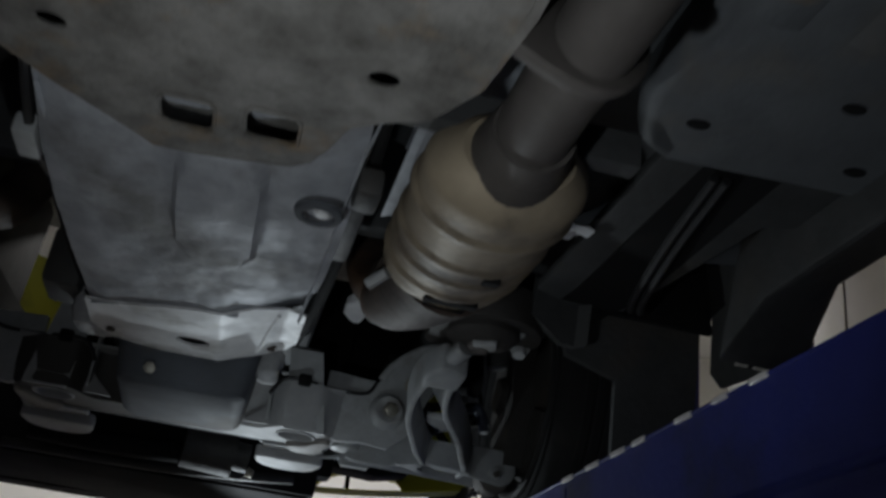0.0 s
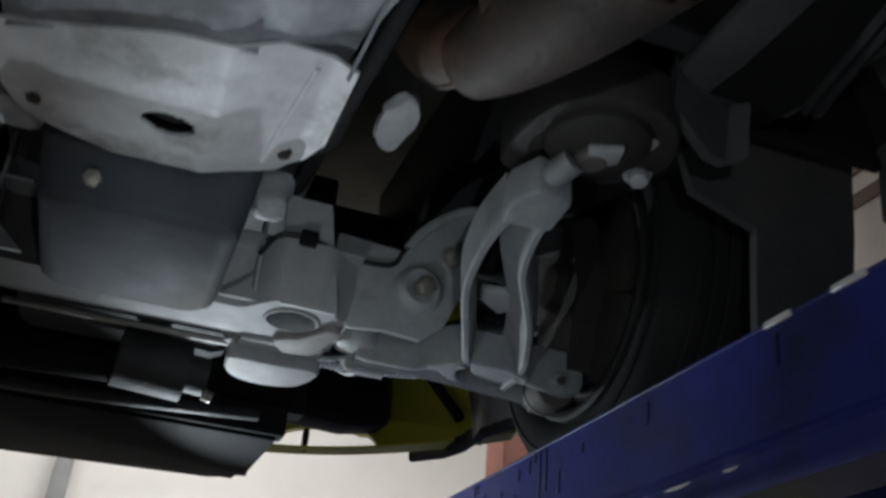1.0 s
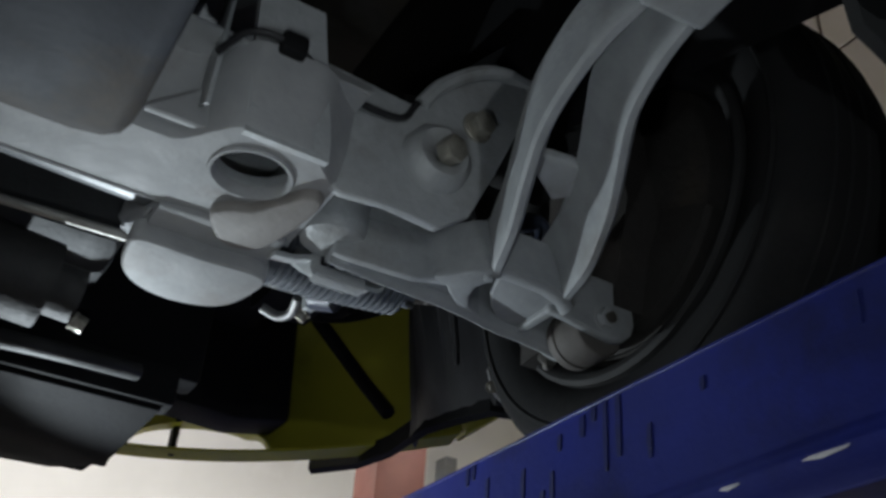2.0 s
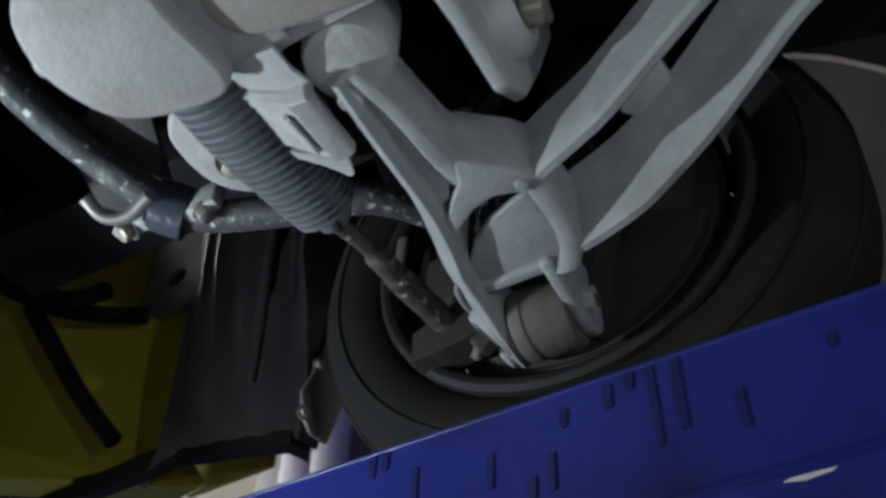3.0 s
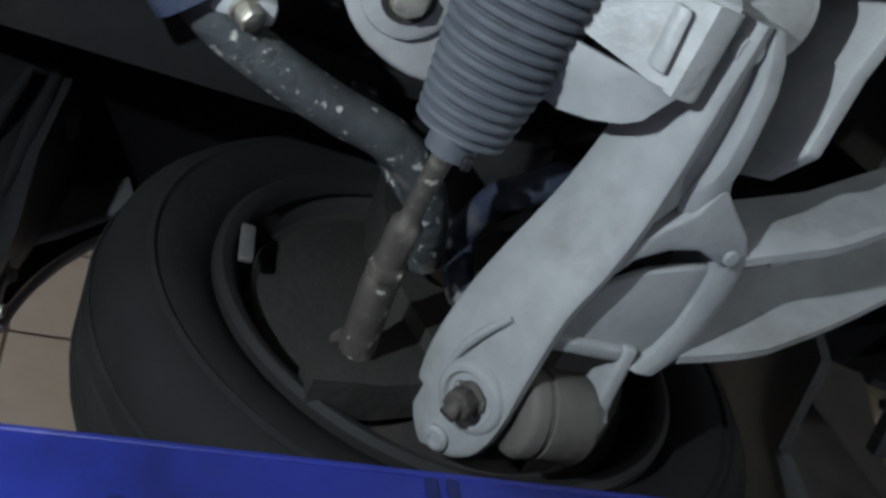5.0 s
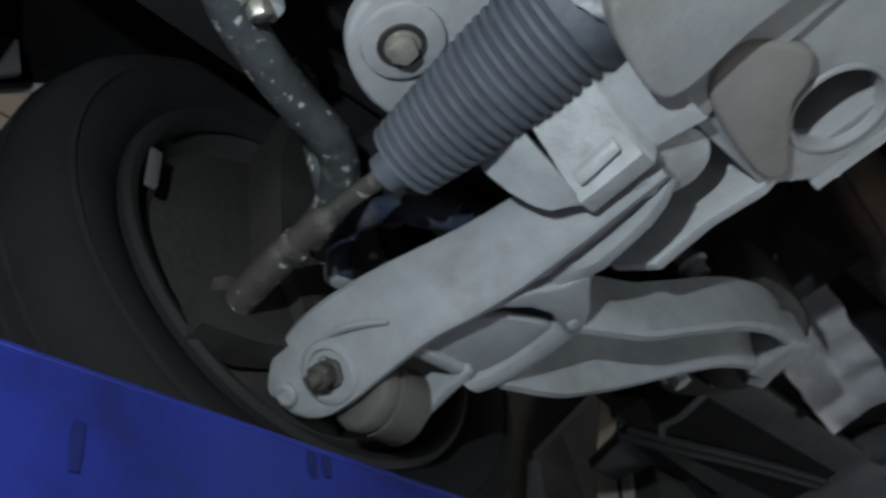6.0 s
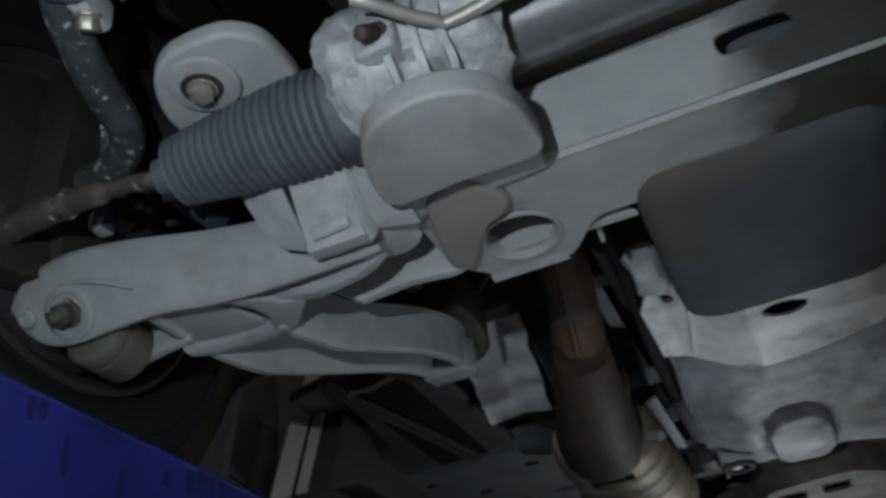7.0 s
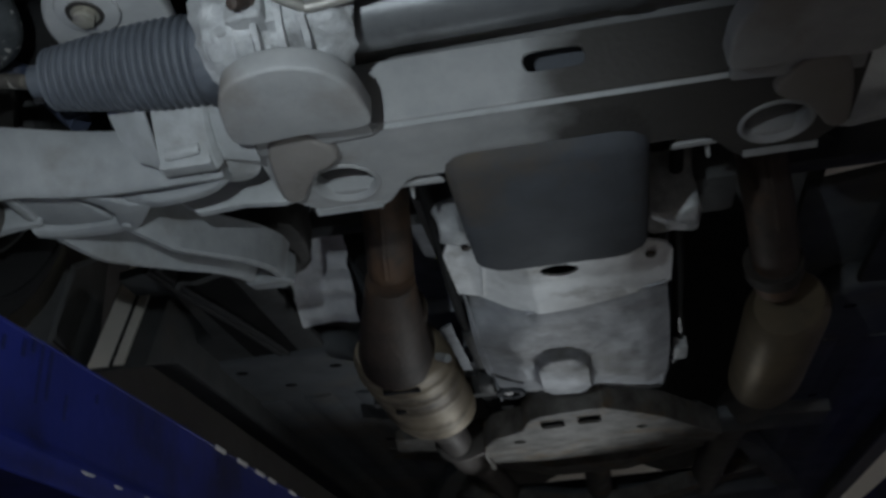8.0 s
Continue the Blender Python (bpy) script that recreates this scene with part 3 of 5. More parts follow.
# ---- front subframe ----
def front_subframe():
    root = thing("front_subframe", "dusty grey steel front subframe, darker over one half", "subframe")
    zb = 1.715
    # box beam of folded plates: floor with two round openings, sloping front face with a slot, rear wall
    def rear_edge(x):
        d = abs(x - XC)
        k = min(1.0, max(0.0, (d - 0.148) / 0.050))
        e = min(1.0, max(0.0, (d - 0.250) / 0.055))
        return 0.004 - 0.050 * k * k * (3 - 2 * k) + 0.040 * e * e * (3 - 2 * e)
    xs = [XC + 0.298 * u for u in np.linspace(-1, 1, 65)]
    outline = [(x, rear_edge(x)) for x in xs] + [(x, 0.104) for x in xs[::-8]]
    rounds = [circle(c, 0.012, 0.034, 0.034, 28)[::-1] for c in (0.194, 2 * XC - 0.194)]
    part("floor_plate", prism(outline, zb, zb + 0.005, 0.0012, rounds, None, 1), M_SUBFRAME, root)
    tilt = Matrix.Translation((0, 0.104, zb + 0.002)) @ pose(0, 0, 0, 82, 0, 0)
    slot = smooth_outline([(-0.062, 0.030), (-0.022, 0.030), (-0.014, 0.034), (-0.012, 0.044), (-0.020, 0.052), (-0.062, 0.052), (-0.070, 0.047), (-0.071, 0.035)], 3)
    face = [(XC - 0.30, 0.0), (XC + 0.30, 0.0), (XC + 0.30, 0.068), (XC - 0.30, 0.068)]
    part("front_face", prism(face, -0.005, 0.0, 0.001, (slot[::-1],), tilt, 1), M_SUBFRAME, root)
    part("slot_back", prism([(-0.09, 0.012), (0.0, 0.012), (0.0, 0.040), (-0.09, 0.040)], 0.020, 0.023, 0.0, (), tilt), M_BRACKET, root)
    rows = []
    for x in xs:
        y = rear_edge(x)
        rows.append([(x, y, zb), (x, y - 0.004, zb + 0.004), (x, y - 0.014, zb + 0.085), (x, y - 0.010, zb + 0.086), (x, y + 0.001, zb + 0.006)])
    part("rear_face", loft(rows), M_SUBFRAME, root)
    wide = [circle(c, 0.012, 0.044, 0.046, 24)[::-1] for c in (0.194, 2 * XC - 0.194)]
    part("top_plate", prism([(XC - 0.30, -0.05), (XC + 0.30, -0.05), (XC + 0.30, 0.135), (XC - 0.30, 0.135)], zb + 0.083, zb + 0.088, 0.001, wide, None, 1), M_SUB, root)
    for s in (1, -1):
        def put(name, bm, m, label="", parent=root):
            return part(name, bm if s > 0 else mirror_bm(bm), m, parent, label)
        # rounded pad at the front and the three-cornered pressing behind it
        pad = smooth_outline([(0.262, 0.139), (0.20, 0.1395), (0.137, 0.140), (0.131, 0.172), (0.138, 0.207), (0.158, 0.232), (0.190, 0.243), (0.222, 0.238), (0.248, 0.222), (0.263, 0.185)], 4)
        put("front_pad", prism(pad, 1.692, 1.717, 0.010, segs=4), M_SUB, "pale rounded mounting pad")
        neck = prism([(0.262, 0.090), (0.262, 0.150), (0.140, 0.150), (0.140, 0.100)], 1.709, 1.720, 0.003)
        put("pad_neck", neck, M_SUB)
        bump = smooth_outline([(0.258, 0.060), (0.2465, 0.108), (0.228, 0.124), (0.206, 0.122), (0.190, 0.100), (0.182, 0.078), (0.196, 0.060), (0.212, 0.052), (0.228, 0.028), (0.244, 0.002), (0.262, 0.006)], 4)
        put("corner_pressing", prism(bump, 1.705, 1.720, 0.005, segs=3), M_BUMP)
        # lip of the round opening and the bright well inside it
        ring = ring_of([(0.0, 0.0385), (-0.0025, 0.0370), (-0.0025, 0.0345), (0.0, 0.0325), (0.010, 0.0320), (0.010, 0.0330), (0.006, 0.0385)], 32, "z", (0.194, 0.012, zb - 0.0005))
        put("opening_rim", ring, M_SUB)
        put("opening_well", ring_of([(0.008, 0.0345), (0.022, 0.0355), (0.023, 0.0365), (0.008, 0.0355)], 32, "z", (0.194, 0.012, zb)), M_BRACKET, "pale well inside the opening")
        end = prism([(0.250, 0.125), (0.262, 0.112), (0.266, 0.010), (0.252, -0.010), (0.242, -0.010), (0.242, 0.125)], 1.7195, 1.80, 0.004)
        put("end_plate", end, M_SUB)
        # upright rear plate with strap and the two bolts of the arm mount
        plate = [(0.232, 1.722), (0.270, 1.712), (0.315, 1.717), (0.368, 1.713), (0.400, 1.738), (0.428, 1.80), (0.452, 1.862), (0.468, 1.905), (0.464, 1.935), (0.425, 1.925), (0.390, 1.907), (0.352, 1.872), (0.336, 1.842), (0.236, 1.848)]
        put("mount_plate", prism(plate, 0, 0.012, 0.003, (), standing(-0.004)), M_BRACKET, "pale steel mount plate")
        arc = tube(spline([(0.338, -0.016, 1.846), (0.356, -0.02, 1.876), (0.392, -0.022, 1.910), (0.428, -0.02, 1.930), (0.468, -0.012, 1.939)], 5), 0.008, 8)
        put("mount_collar", arc, M_BRACKET)
        strap = [[(x0, y, z), (x1, y, z), (x1, y + 0.01, z + 0.002), (x0, y + 0.01, z + 0.002)] for x0, x1, y, z in
                 ((0.166, 0.242, -0.046, 1.712), (0.163, 0.238, -0.052, 1.735), (0.158, 0.226, -0.052, 1.80), (0.152, 0.214, -0.054, 1.865), (0.150, 0.212, -0.030, 1.878))]
        put("strap", loft(strap), M_BRACKET, "folded pale steel strap")
        for x0, x1 in ((0.160, 0.168),):
            put("strap_flange", prism([(-0.05, 1.72), (-0.056, 1.86), (-0.02, 1.87), (0.0, 1.75)], x0 - 0.03, x0 - 0.026, 0.001, (), SIDEWAYS), M_BRACKET)
        web = prism([(0.09, 1.718), (0.235, 1.72), (0.235, 1.80), (0.16, 1.79), (0.12, 1.745)], 0, 0.01, 0.002, (), standing(-0.012))
        put("rear_web", web, M_SUB)
        put("mount_boss", ring_of([(0.0, 0.0), (-0.016, 0.012), (-0.020, 0.026), (-0.012, 0.034), (0.004, 0.037)], 24, "y", (0.358, -0.016, 1.785)), M_BRACKET)
        put("bolt", hexbolt((0.358, -0.030, 1.785), (0.25, -1, -0.15), 0.026, 0.022, 0.0), M_BOLT)
        put("bolt", hexbolt((0.402, -0.016, 1.846), (0.1, -1, -0.1), 0.024, 0.018, 0.017), M_BOLT)
        lead = spline([(0.128, -0.058, 1.768), (0.150, -0.062, 1.799), (0.187, -0.063, 1.803), (0.25, -0.03, 1.806), (0.312, -0.022, 1.812), (0.330, -0.024, 1.838)], 6)
        cable = put("cable", tube(lead, 0.0035, 8), M_CABLE)
        put("cable_clip", block((0.176, -0.070, 1.792), (0.200, -0.055, 1.814), 0.004), M_BLACK)
    bead = loft([[(x, 0.101, 1.7135), (x, 0.1065, 1.7175), (x, 0.105, 1.724), (x, 0.098, 1.719)] for x in np.linspace(-0.31, 0.135, 12)])
    part("weld_bead", bead, M_BRACKET, root)
    return root


# ---- right control arm ----
def control_arm():
    root = thing("control_arm", "dusty grey cast steel lower control arm with deep slots", "control arm")

    def lay(bm):
        for v in bm.verts:
            v.co.z += 0.28 * max(0.0, -v.co.y - 0.06)
        return bm

    def put(name, outline, z0, z1, m=M_ARM, bevel=0.005, label="", soft=0):
        bm = prism(smooth_outline(outline, soft) if soft else outline, z0, z1, bevel, segs=3)
        return part(name, lay(bm), m, root, label)

    # front flange: a rounded lower bead, then a face that leans forwards and up; its end is the clamp lug
    low = [(0.302, 0.085, 1.700), (0.345, 0.087, 1.698), (0.390, 0.088, 1.697), (0.435, 0.090, 1.697), (0.475, 0.096, 1.697), (0.512, 0.105, 1.698), (0.545, 0.107, 1.698),
           (0.575, 0.109, 1.696), (0.602, 0.110, 1.694), (0.626, 0.112, 1.696), (0.645, 0.115, 1.703), (0.658, 0.120, 1.713), (0.664, 0.125, 1.722)]
    high = [(0.300, 0.104, 1.755), (0.345, 0.104, 1.756), (0.396, 0.107, 1.758), (0.445, 0.115, 1.760), (0.486, 0.126, 1.762), (0.524, 0.136, 1.765), (0.558, 0.142, 1.768),
            (0.588, 0.145, 1.770), (0.612, 0.146, 1.769), (0.634, 0.145, 1.765), (0.651, 0.143, 1.758), (0.662, 0.139, 1.750), (0.667, 0.136, 1.743)]
    rings = []
    for b, t in zip(spline(low, 3), spline(high, 3)):
        m = b.lerp(t, 0.5)
        rings.append([(b.x, b.y - 0.012, b.z + 0.004), (b.x, b.y - 0.009, b.z), (b.x, b.y - 0.004, b.z - 0.0015), (b.x, b.y, b.z + 0.0005), (b.x, b.y + 0.003, b.z + 0.005),
                      (m.x, m.y + 0.003, m.z - 0.002), (t.x, t.y - 0.002, t.z - 0.006), (t.x, t.y - 0.004, t.z), (t.x, t.y - 0.010, t.z + 0.003), (t.x, t.y - 0.022, t.z + 0.004), (b.x, b.y - 0.014, b.z + 0.055)])
    part("front_flange", loft(rings), M_ARM, root)
    # ribs: one from the front bush to the knot, one across to the rear lug
    rib = [[(x, y - w, z + 0.05), (x, y - w, z + 0.006), (x, y - 0.6 * w, z + 0.001), (x, y, z), (x, y + 0.6 * w, z + 0.001), (x, y + w, z + 0.006), (x, y + w, z + 0.05)] for x, y, z, w in
           ((0.302, 0.070, 1.702, 0.006), (0.318, 0.063, 1.697, 0.008), (0.335, 0.058, 1.695, 0.008), (0.360, 0.055, 1.694, 0.008), (0.384, 0.053, 1.694, 0.009), (0.394, 0.052, 1.697, 0.010), (0.404, 0.050, 1.700, 0.014), (0.420, 0.044, 1.702, 0.020), (0.436, 0.036, 1.703, 0.020))]
    part("rib", loft(rib), M_ARM, root)
    put("centre_plate", [(0.396, 0.046), (0.410, 0.030), (0.426, 0.010), (0.440, 0.000), (0.453, 0.004), (0.450, 0.020), (0.4445, 0.037), (0.449, 0.056), (0.461, 0.075), (0.483, 0.087), (0.508, 0.0965), (0.475, 0.092), (0.450, 0.082), (0.434, 0.068), (0.420, 0.054)], 1.6995, 1.76, bevel=0.003)
    # paler colour than the arm stands in for the brightly lit web here
    put("trough", [(0.310, 0.060), (0.400, 0.052), (0.436, 0.070), (0.440, 0.080), (0.310, 0.078)], 1.708, 1.765, M_BRACKET, bevel=0.002)
    put("knot", circle(0.443, 0.0125, 0.006, n=14), 1.6965, 1.71, bevel=0.002)
    cross = [[(x, y - w, 1.75), (x, y - w, z + 0.003), (x, y - 0.5 * w, z), (x, y + 0.5 * w, z), (x, y + w, z + 0.003), (x, y + w, 1.75)] for x, y, z, w in
             ((0.440, 0.006, 1.702, 0.010), (0.458, 0.004, 1.701, 0.010), (0.480, 0.003, 1.701, 0.010), (0.505, 0.004, 1.701, 0.010), (0.528, 0.010, 1.699, 0.010), (0.545, 0.022, 1.698, 0.011))]
    part("cross_rib", loft(cross), M_ARM, root)
    # dished panel between the slot and the bush opening
    put("outer_panel", [(0.514, 0.098), (0.489, 0.078), (0.472, 0.055), (0.464, 0.034), (0.458, 0.014), (0.480, 0.006), (0.530, 0.006), (0.542, 0.022), (0.5425, 0.040), (0.5425, 0.092), (0.535, 0.100)], 1.7090, 1.717, bevel=0.003)
    put("opening_edge", [(0.532, 0.030), (0.5445, 0.030), (0.5445, 0.100), (0.532, 0.100)], 1.7035, 1.75, bevel=0.004)
    inner = [(0.456, 0.008), (0.447, -0.010), (0.434, -0.042), (0.418, -0.082), (0.400, -0.124), (0.384, -0.166), (0.377, -0.205), (0.375, -0.250), (0.382, -0.300)]
    outer = [(0.535, 0.000), (0.527, -0.030), (0.514, -0.066), (0.491, -0.122), (0.462, -0.172), (0.438, -0.215), (0.427, -0.262), (0.424, -0.312)]

    def wall(path, shift, lean, name):
        pts = spline([(*p, 0) for p in path], 3)
        rings = []
        for i, p in enumerate(pts):
            t = (pts[min(i + 1, len(pts) - 1)] - pts[max(i - 1, 0)]).normalized()
            n = Vector((-t.y, t.x, 0)) * shift
            a, b = p, p + n * 0.013
            c, d = p + n * (0.013 + lean), p - n * 0.004
            rings.append([(a.x, a.y, 1.704), (a.x + 0.25 * (b.x - a.x), a.y + 0.25 * (b.y - a.y), 1.7), (b.x - 0.25 * (b.x - a.x), b.y - 0.25 * (b.y - a.y), 1.7), (b.x, b.y, 1.704),
                          (b.x + 0.15 * (c.x - b.x), b.y + 0.15 * (c.y - b.y), 1.722), (b.x + 0.45 * (c.x - b.x), b.y + 0.45 * (c.y - b.y), 1.738), (c.x, c.y, 1.756), (d.x, d.y, 1.762), (d.x, d.y, 1.750)])
        part(name, lay(loft(rings)), M_ARM, root)

    wall(inner, -1, 0.004, "inner_leg_wall")
    wall(outer, -1, 0.025, "outer_leg_wall")
    put("leg_end", [(0.366, -0.292), (0.428, -0.296), (0.432, -0.345), (0.385, -0.355), (0.362, -0.325)], 1.696, 1.745, bevel=0.006)
    # pale plate stands in for the lit patch of web between the walls
    put("slot_bridge", [(0.425, -0.085), (0.420, -0.105), (0.478, -0.112), (0.486, -0.085), (0.46, -0.065)], 1.752, 1.764, M_BRACKET, 0.003)
    # round front bush between flange and rib, with its bolt
    bush = ring_of([(1.714, 0.0), (1.714, 0.024), (1.717, 0.031), (1.725, 0.0335), (1.78, 0.0335), (1.78, 0.0)], 28, "z", (0.300, 0.072, 0.0))
    part("front_bush", bush, M_BRACKET, root, "pale round front bush")
    part("bush_bolt", ring_of([(1.700, 0.0), (1.700, 0.008), (1.703, 0.0105), (1.716, 0.0105), (1.716, 0.0)], 18, "z", (0.319, 0.081, 0.0)), M_ARM, root)
    # rear clamp lug: a thin upright plate with a rounded nose and a pressed ring round the nut
    lug = [(0.530, 1.702), (0.560, 1.699), (0.590, 1.694), (0.612, 1.691), (0.628, 1.695), (0.640, 1.706), (0.645, 1.720), (0.642, 1.745), (0.632, 1.764), (0.530, 1.764)]
    part("rear_prong", prism(lug, 0, 0.012, 0.004, (), standing(0.0425), 3), M_ARM, root, "thin clamp lug with a rounded nose")
    # bush lying fore and aft between the lugs, bolt through it
    joint = ring_of([(0.092, 0.0), (0.092, 0.027), (0.0895, 0.0315), (0.086, 0.0330), (0.078, 0.0330), (0.0775, 0.0315), (0.073, 0.0315), (0.0725, 0.0330), (0.042, 0.0330), (0.0385, 0.0310), (0.038, 0.0)], 32, "y", (0.603, 0.003, 1.709))
    part("knuckle_bush", joint, M_BUSH, root, "brown grey rubber bush in the clamp")
    face = Vector((0.03, 0.80, -0.60)).normalized()
    seat = Vector((0.604, 0.1235, 1.7155))
    m = Matrix.Translation(seat) @ face.to_track_quat("Z", "Y").to_matrix().to_4x4()
    boss = ring_of([(-0.004, 0.0285), (0.0025, 0.0265), (0.004, 0.0245), (0.004, 0.0205), (0.0015, 0.0185), (0.0015, 0.0)], 30, "z")
    bmesh.ops.transform(boss, matrix=m, verts=boss.verts)
    part("lug_boss", boss, M_ARM, root)
    bolt = tube([(0.604, 0.122, 1.714), (0.602, 0.02, 1.713)], 0.008, 10)
    part("pinch_bolt", bolt, M_TIE, root)
    part("pinch_bolt_head", roughen(subdivide(hexbolt(seat + face * 0.001, face, 0.021, 0.017, 0.014), 0.004), 0.0016, 0.008, 2), M_TIE, root)
    part("bolt_end", tube([seat + face * 0.015, seat + face * 0.024 + Vector((0.006, 0, 0))], 0.0062, 10), M_TIE, root)
    part("pinch_nut", hexbolt((0.601, 0.0315, 1.7134), (0.05, -1, -0.1), 0.021, 0.011, 0.014), M_ARM, root)
    # pressed crease above the boss and the small round nub at the lug's tip
    crease = spline([(0.536, 0.1215, 1.720), (0.554, 0.1290, 1.728), (0.576, 0.1350, 1.735), (0.600, 0.1375, 1.739), (0.620, 0.1365, 1.738)], 5)
    part("crease", tube(crease, lambda t: 0.0008 + 0.0028 * math.sin(math.pi * min(1, 0.15 + t)), 8), M_ARM, root)
    nub = ring_of([(-0.006, 0.0105), (0.003, 0.0100), (0.005, 0.0075), (0.005, 0.005), (0.003, 0.004), (0.003, 0.0)], 18, "z")
    bmesh.ops.transform(nub, matrix=Matrix.Translation((0.650, 0.1285, 1.722)) @ face.to_track_quat("Z", "Y").to_matrix().to_4x4(), verts=nub.verts)
    part("tip_nub", nub, M_ARM, root)
    return root


def arm_bracket():
    root = thing("arm_bush_bracket", "pale zinc steel bracket round the arm's front bush", "bracket")

    def rise(y, k=0.78):
        return 1.694 + k * max(0.0, y - 0.118)

    def sheet(lines, thick=0.005):
        """A bent sheet: rows of points, given thickness upwards."""
        rows = [list(line) + [(p[0], p[1] + 0.001, p[2] + thick) for p in reversed(line)] for line in lines]
        return loft(rows)

    # middle plate: a flat end lip, then rising forwards
    mid = [[(x0 + (x1 - x0) * k / 6, y, rise(y) + dz) for k in range(7)] for y, x0, x1, dz in
           ((0.100, 0.300, 0.353, 0.002), (0.104, 0.300, 0.354, 0.0), (0.117, 0.300, 0.354, 0.0), (0.122, 0.301, 0.353, 0.004), (0.145, 0.302, 0.349, 0.004), (0.176, 0.304, 0.343, 0.004), (0.198, 0.302, 0.338, 0.006))]
    part("ridge", sheet(mid, 0.010), M_BRACKET, root)
    pad = prism([(0.308, 0.127), (0.345, 0.125), (0.3445, 0.132), (0.308, 0.133)], -0.003, 0.006, 0.002)
    for v in pad.verts:
        v.co.z += rise(v.co.y)
    part("raised_pad", pad, M_BRACKET, root)
    for x, y, r in ((0.322, 0.166, 0.0045), (0.333, 0.170, 0.003), (0.318, 0.180, 0.003)):
        part("stamped_mark", hexbolt((x, y, rise(y) + 0.005), (0, 0.55, -0.8), 2 * r, 0.005, 0), M_TIE, root)
    # outer wing falls away upwards, with a rounded lower corner
    wing = [[(0.352, y0, rise(y0) + 0.003), (0.362, y0 + 0.004, rise(y0) + 0.008), (0.376, y1, z1), (x2, y2, z2)] for y0, y1, z1, x2, y2, z2 in
            ((0.108, 0.118, 1.706, 0.384, 0.124, 1.714), (0.120, 0.130, 1.716, 0.392, 0.136, 1.728), (0.140, 0.147, 1.730, 0.398, 0.149, 1.746), (0.165, 0.168, 1.748, 0.396, 0.166, 1.764), (0.190, 0.188, 1.764, 0.380, 0.186, 1.772))]
    part("outer_wing", sheet(wing, 0.006), M_BRACKET, root)
    # folded rib beside the subframe and the slanted cheek behind it
    fold = [[(x0, y, z), (x0 + 0.004, y, z - 0.006), (x1 - 0.003, y, z - 0.006), (x1, y, z + 0.001), (x1, y, z + 0.02), (x0, y, z + 0.02)] for x0, x1, y, z in
            ((0.294, 0.304, 0.104, 1.701), (0.294, 0.305, 0.116, 1.704), (0.293, 0.307, 0.140, 1.720), (0.290, 0.308, 0.165, 1.740), (0.286, 0.308, 0.190, 1.760), (0.282, 0.306, 0.205, 1.772))]
    part("fold", loft(fold), M_BRACKET, root)
    cheek = [[(0.256, y, z0), (0.278, y + 0.002, z0 + 0.004), (0.297, y, z0 + 0.010)] for y, z0 in ((0.100, 1.699), (0.120, 1.704), (0.150, 1.722), (0.185, 1.744))]
    part("inner_wing", sheet(cheek, 0.006), M_BRACKET, root)
    return root


def rear_bush():
    root = thing("rear_arm_bush", "dark round rear arm bush with three pale bolt heads", "bush")
    house = ring_of([(1.785, 0.0), (1.785, 0.030), (1.792, 0.052), (1.80, 0.060), (1.84, 0.064), (1.90, 0.064), (1.90, 0.0)], 28, "z", (0.440, -0.385, 0.035))
    part("housing", house, M_HUBDARK, root)
    part("core", ring_of([(1.775, 0.0), (1.775, 0.014), (1.780, 0.020), (1.79, 0.022)], 20, "z", (0.436, -0.382, 0.035)), M_BUSH, root)
    part("carrier", prism(smooth_outline([(0.36, -0.29), (0.43, -0.285), (0.52, -0.32), (0.545, -0.37), (0.51, -0.44), (0.44, -0.46), (0.37, -0.42)], 4), 1.845, 1.91, 0.008), M_HUBDARK, root)
    part("stub", tube([(0.398, -0.320, 1.800), (0.41, -0.35, 1.812), (0.42, -0.37, 1.82)], 0.024, 14, squash=0.7), M_ARM, root)
    part("label_plate", prism([(0.418, -0.405), (0.455, -0.42), (0.462, -0.392), (0.438, -0.37)], 1.812, 1.821, 0.002), M_BRACKET, root)
    for p in ((0.517, -0.342, 1.836), (0.415, -0.262, 1.885), (0.496, -0.399, 1.850)):
        part("bolt", hexbolt((p[0], p[1], p[2] + 0.012), (-0.1, -0.3, -1), 0.022, 0.02, 0.018), M_BRACKET, root, "pale round bolt head")
    return root


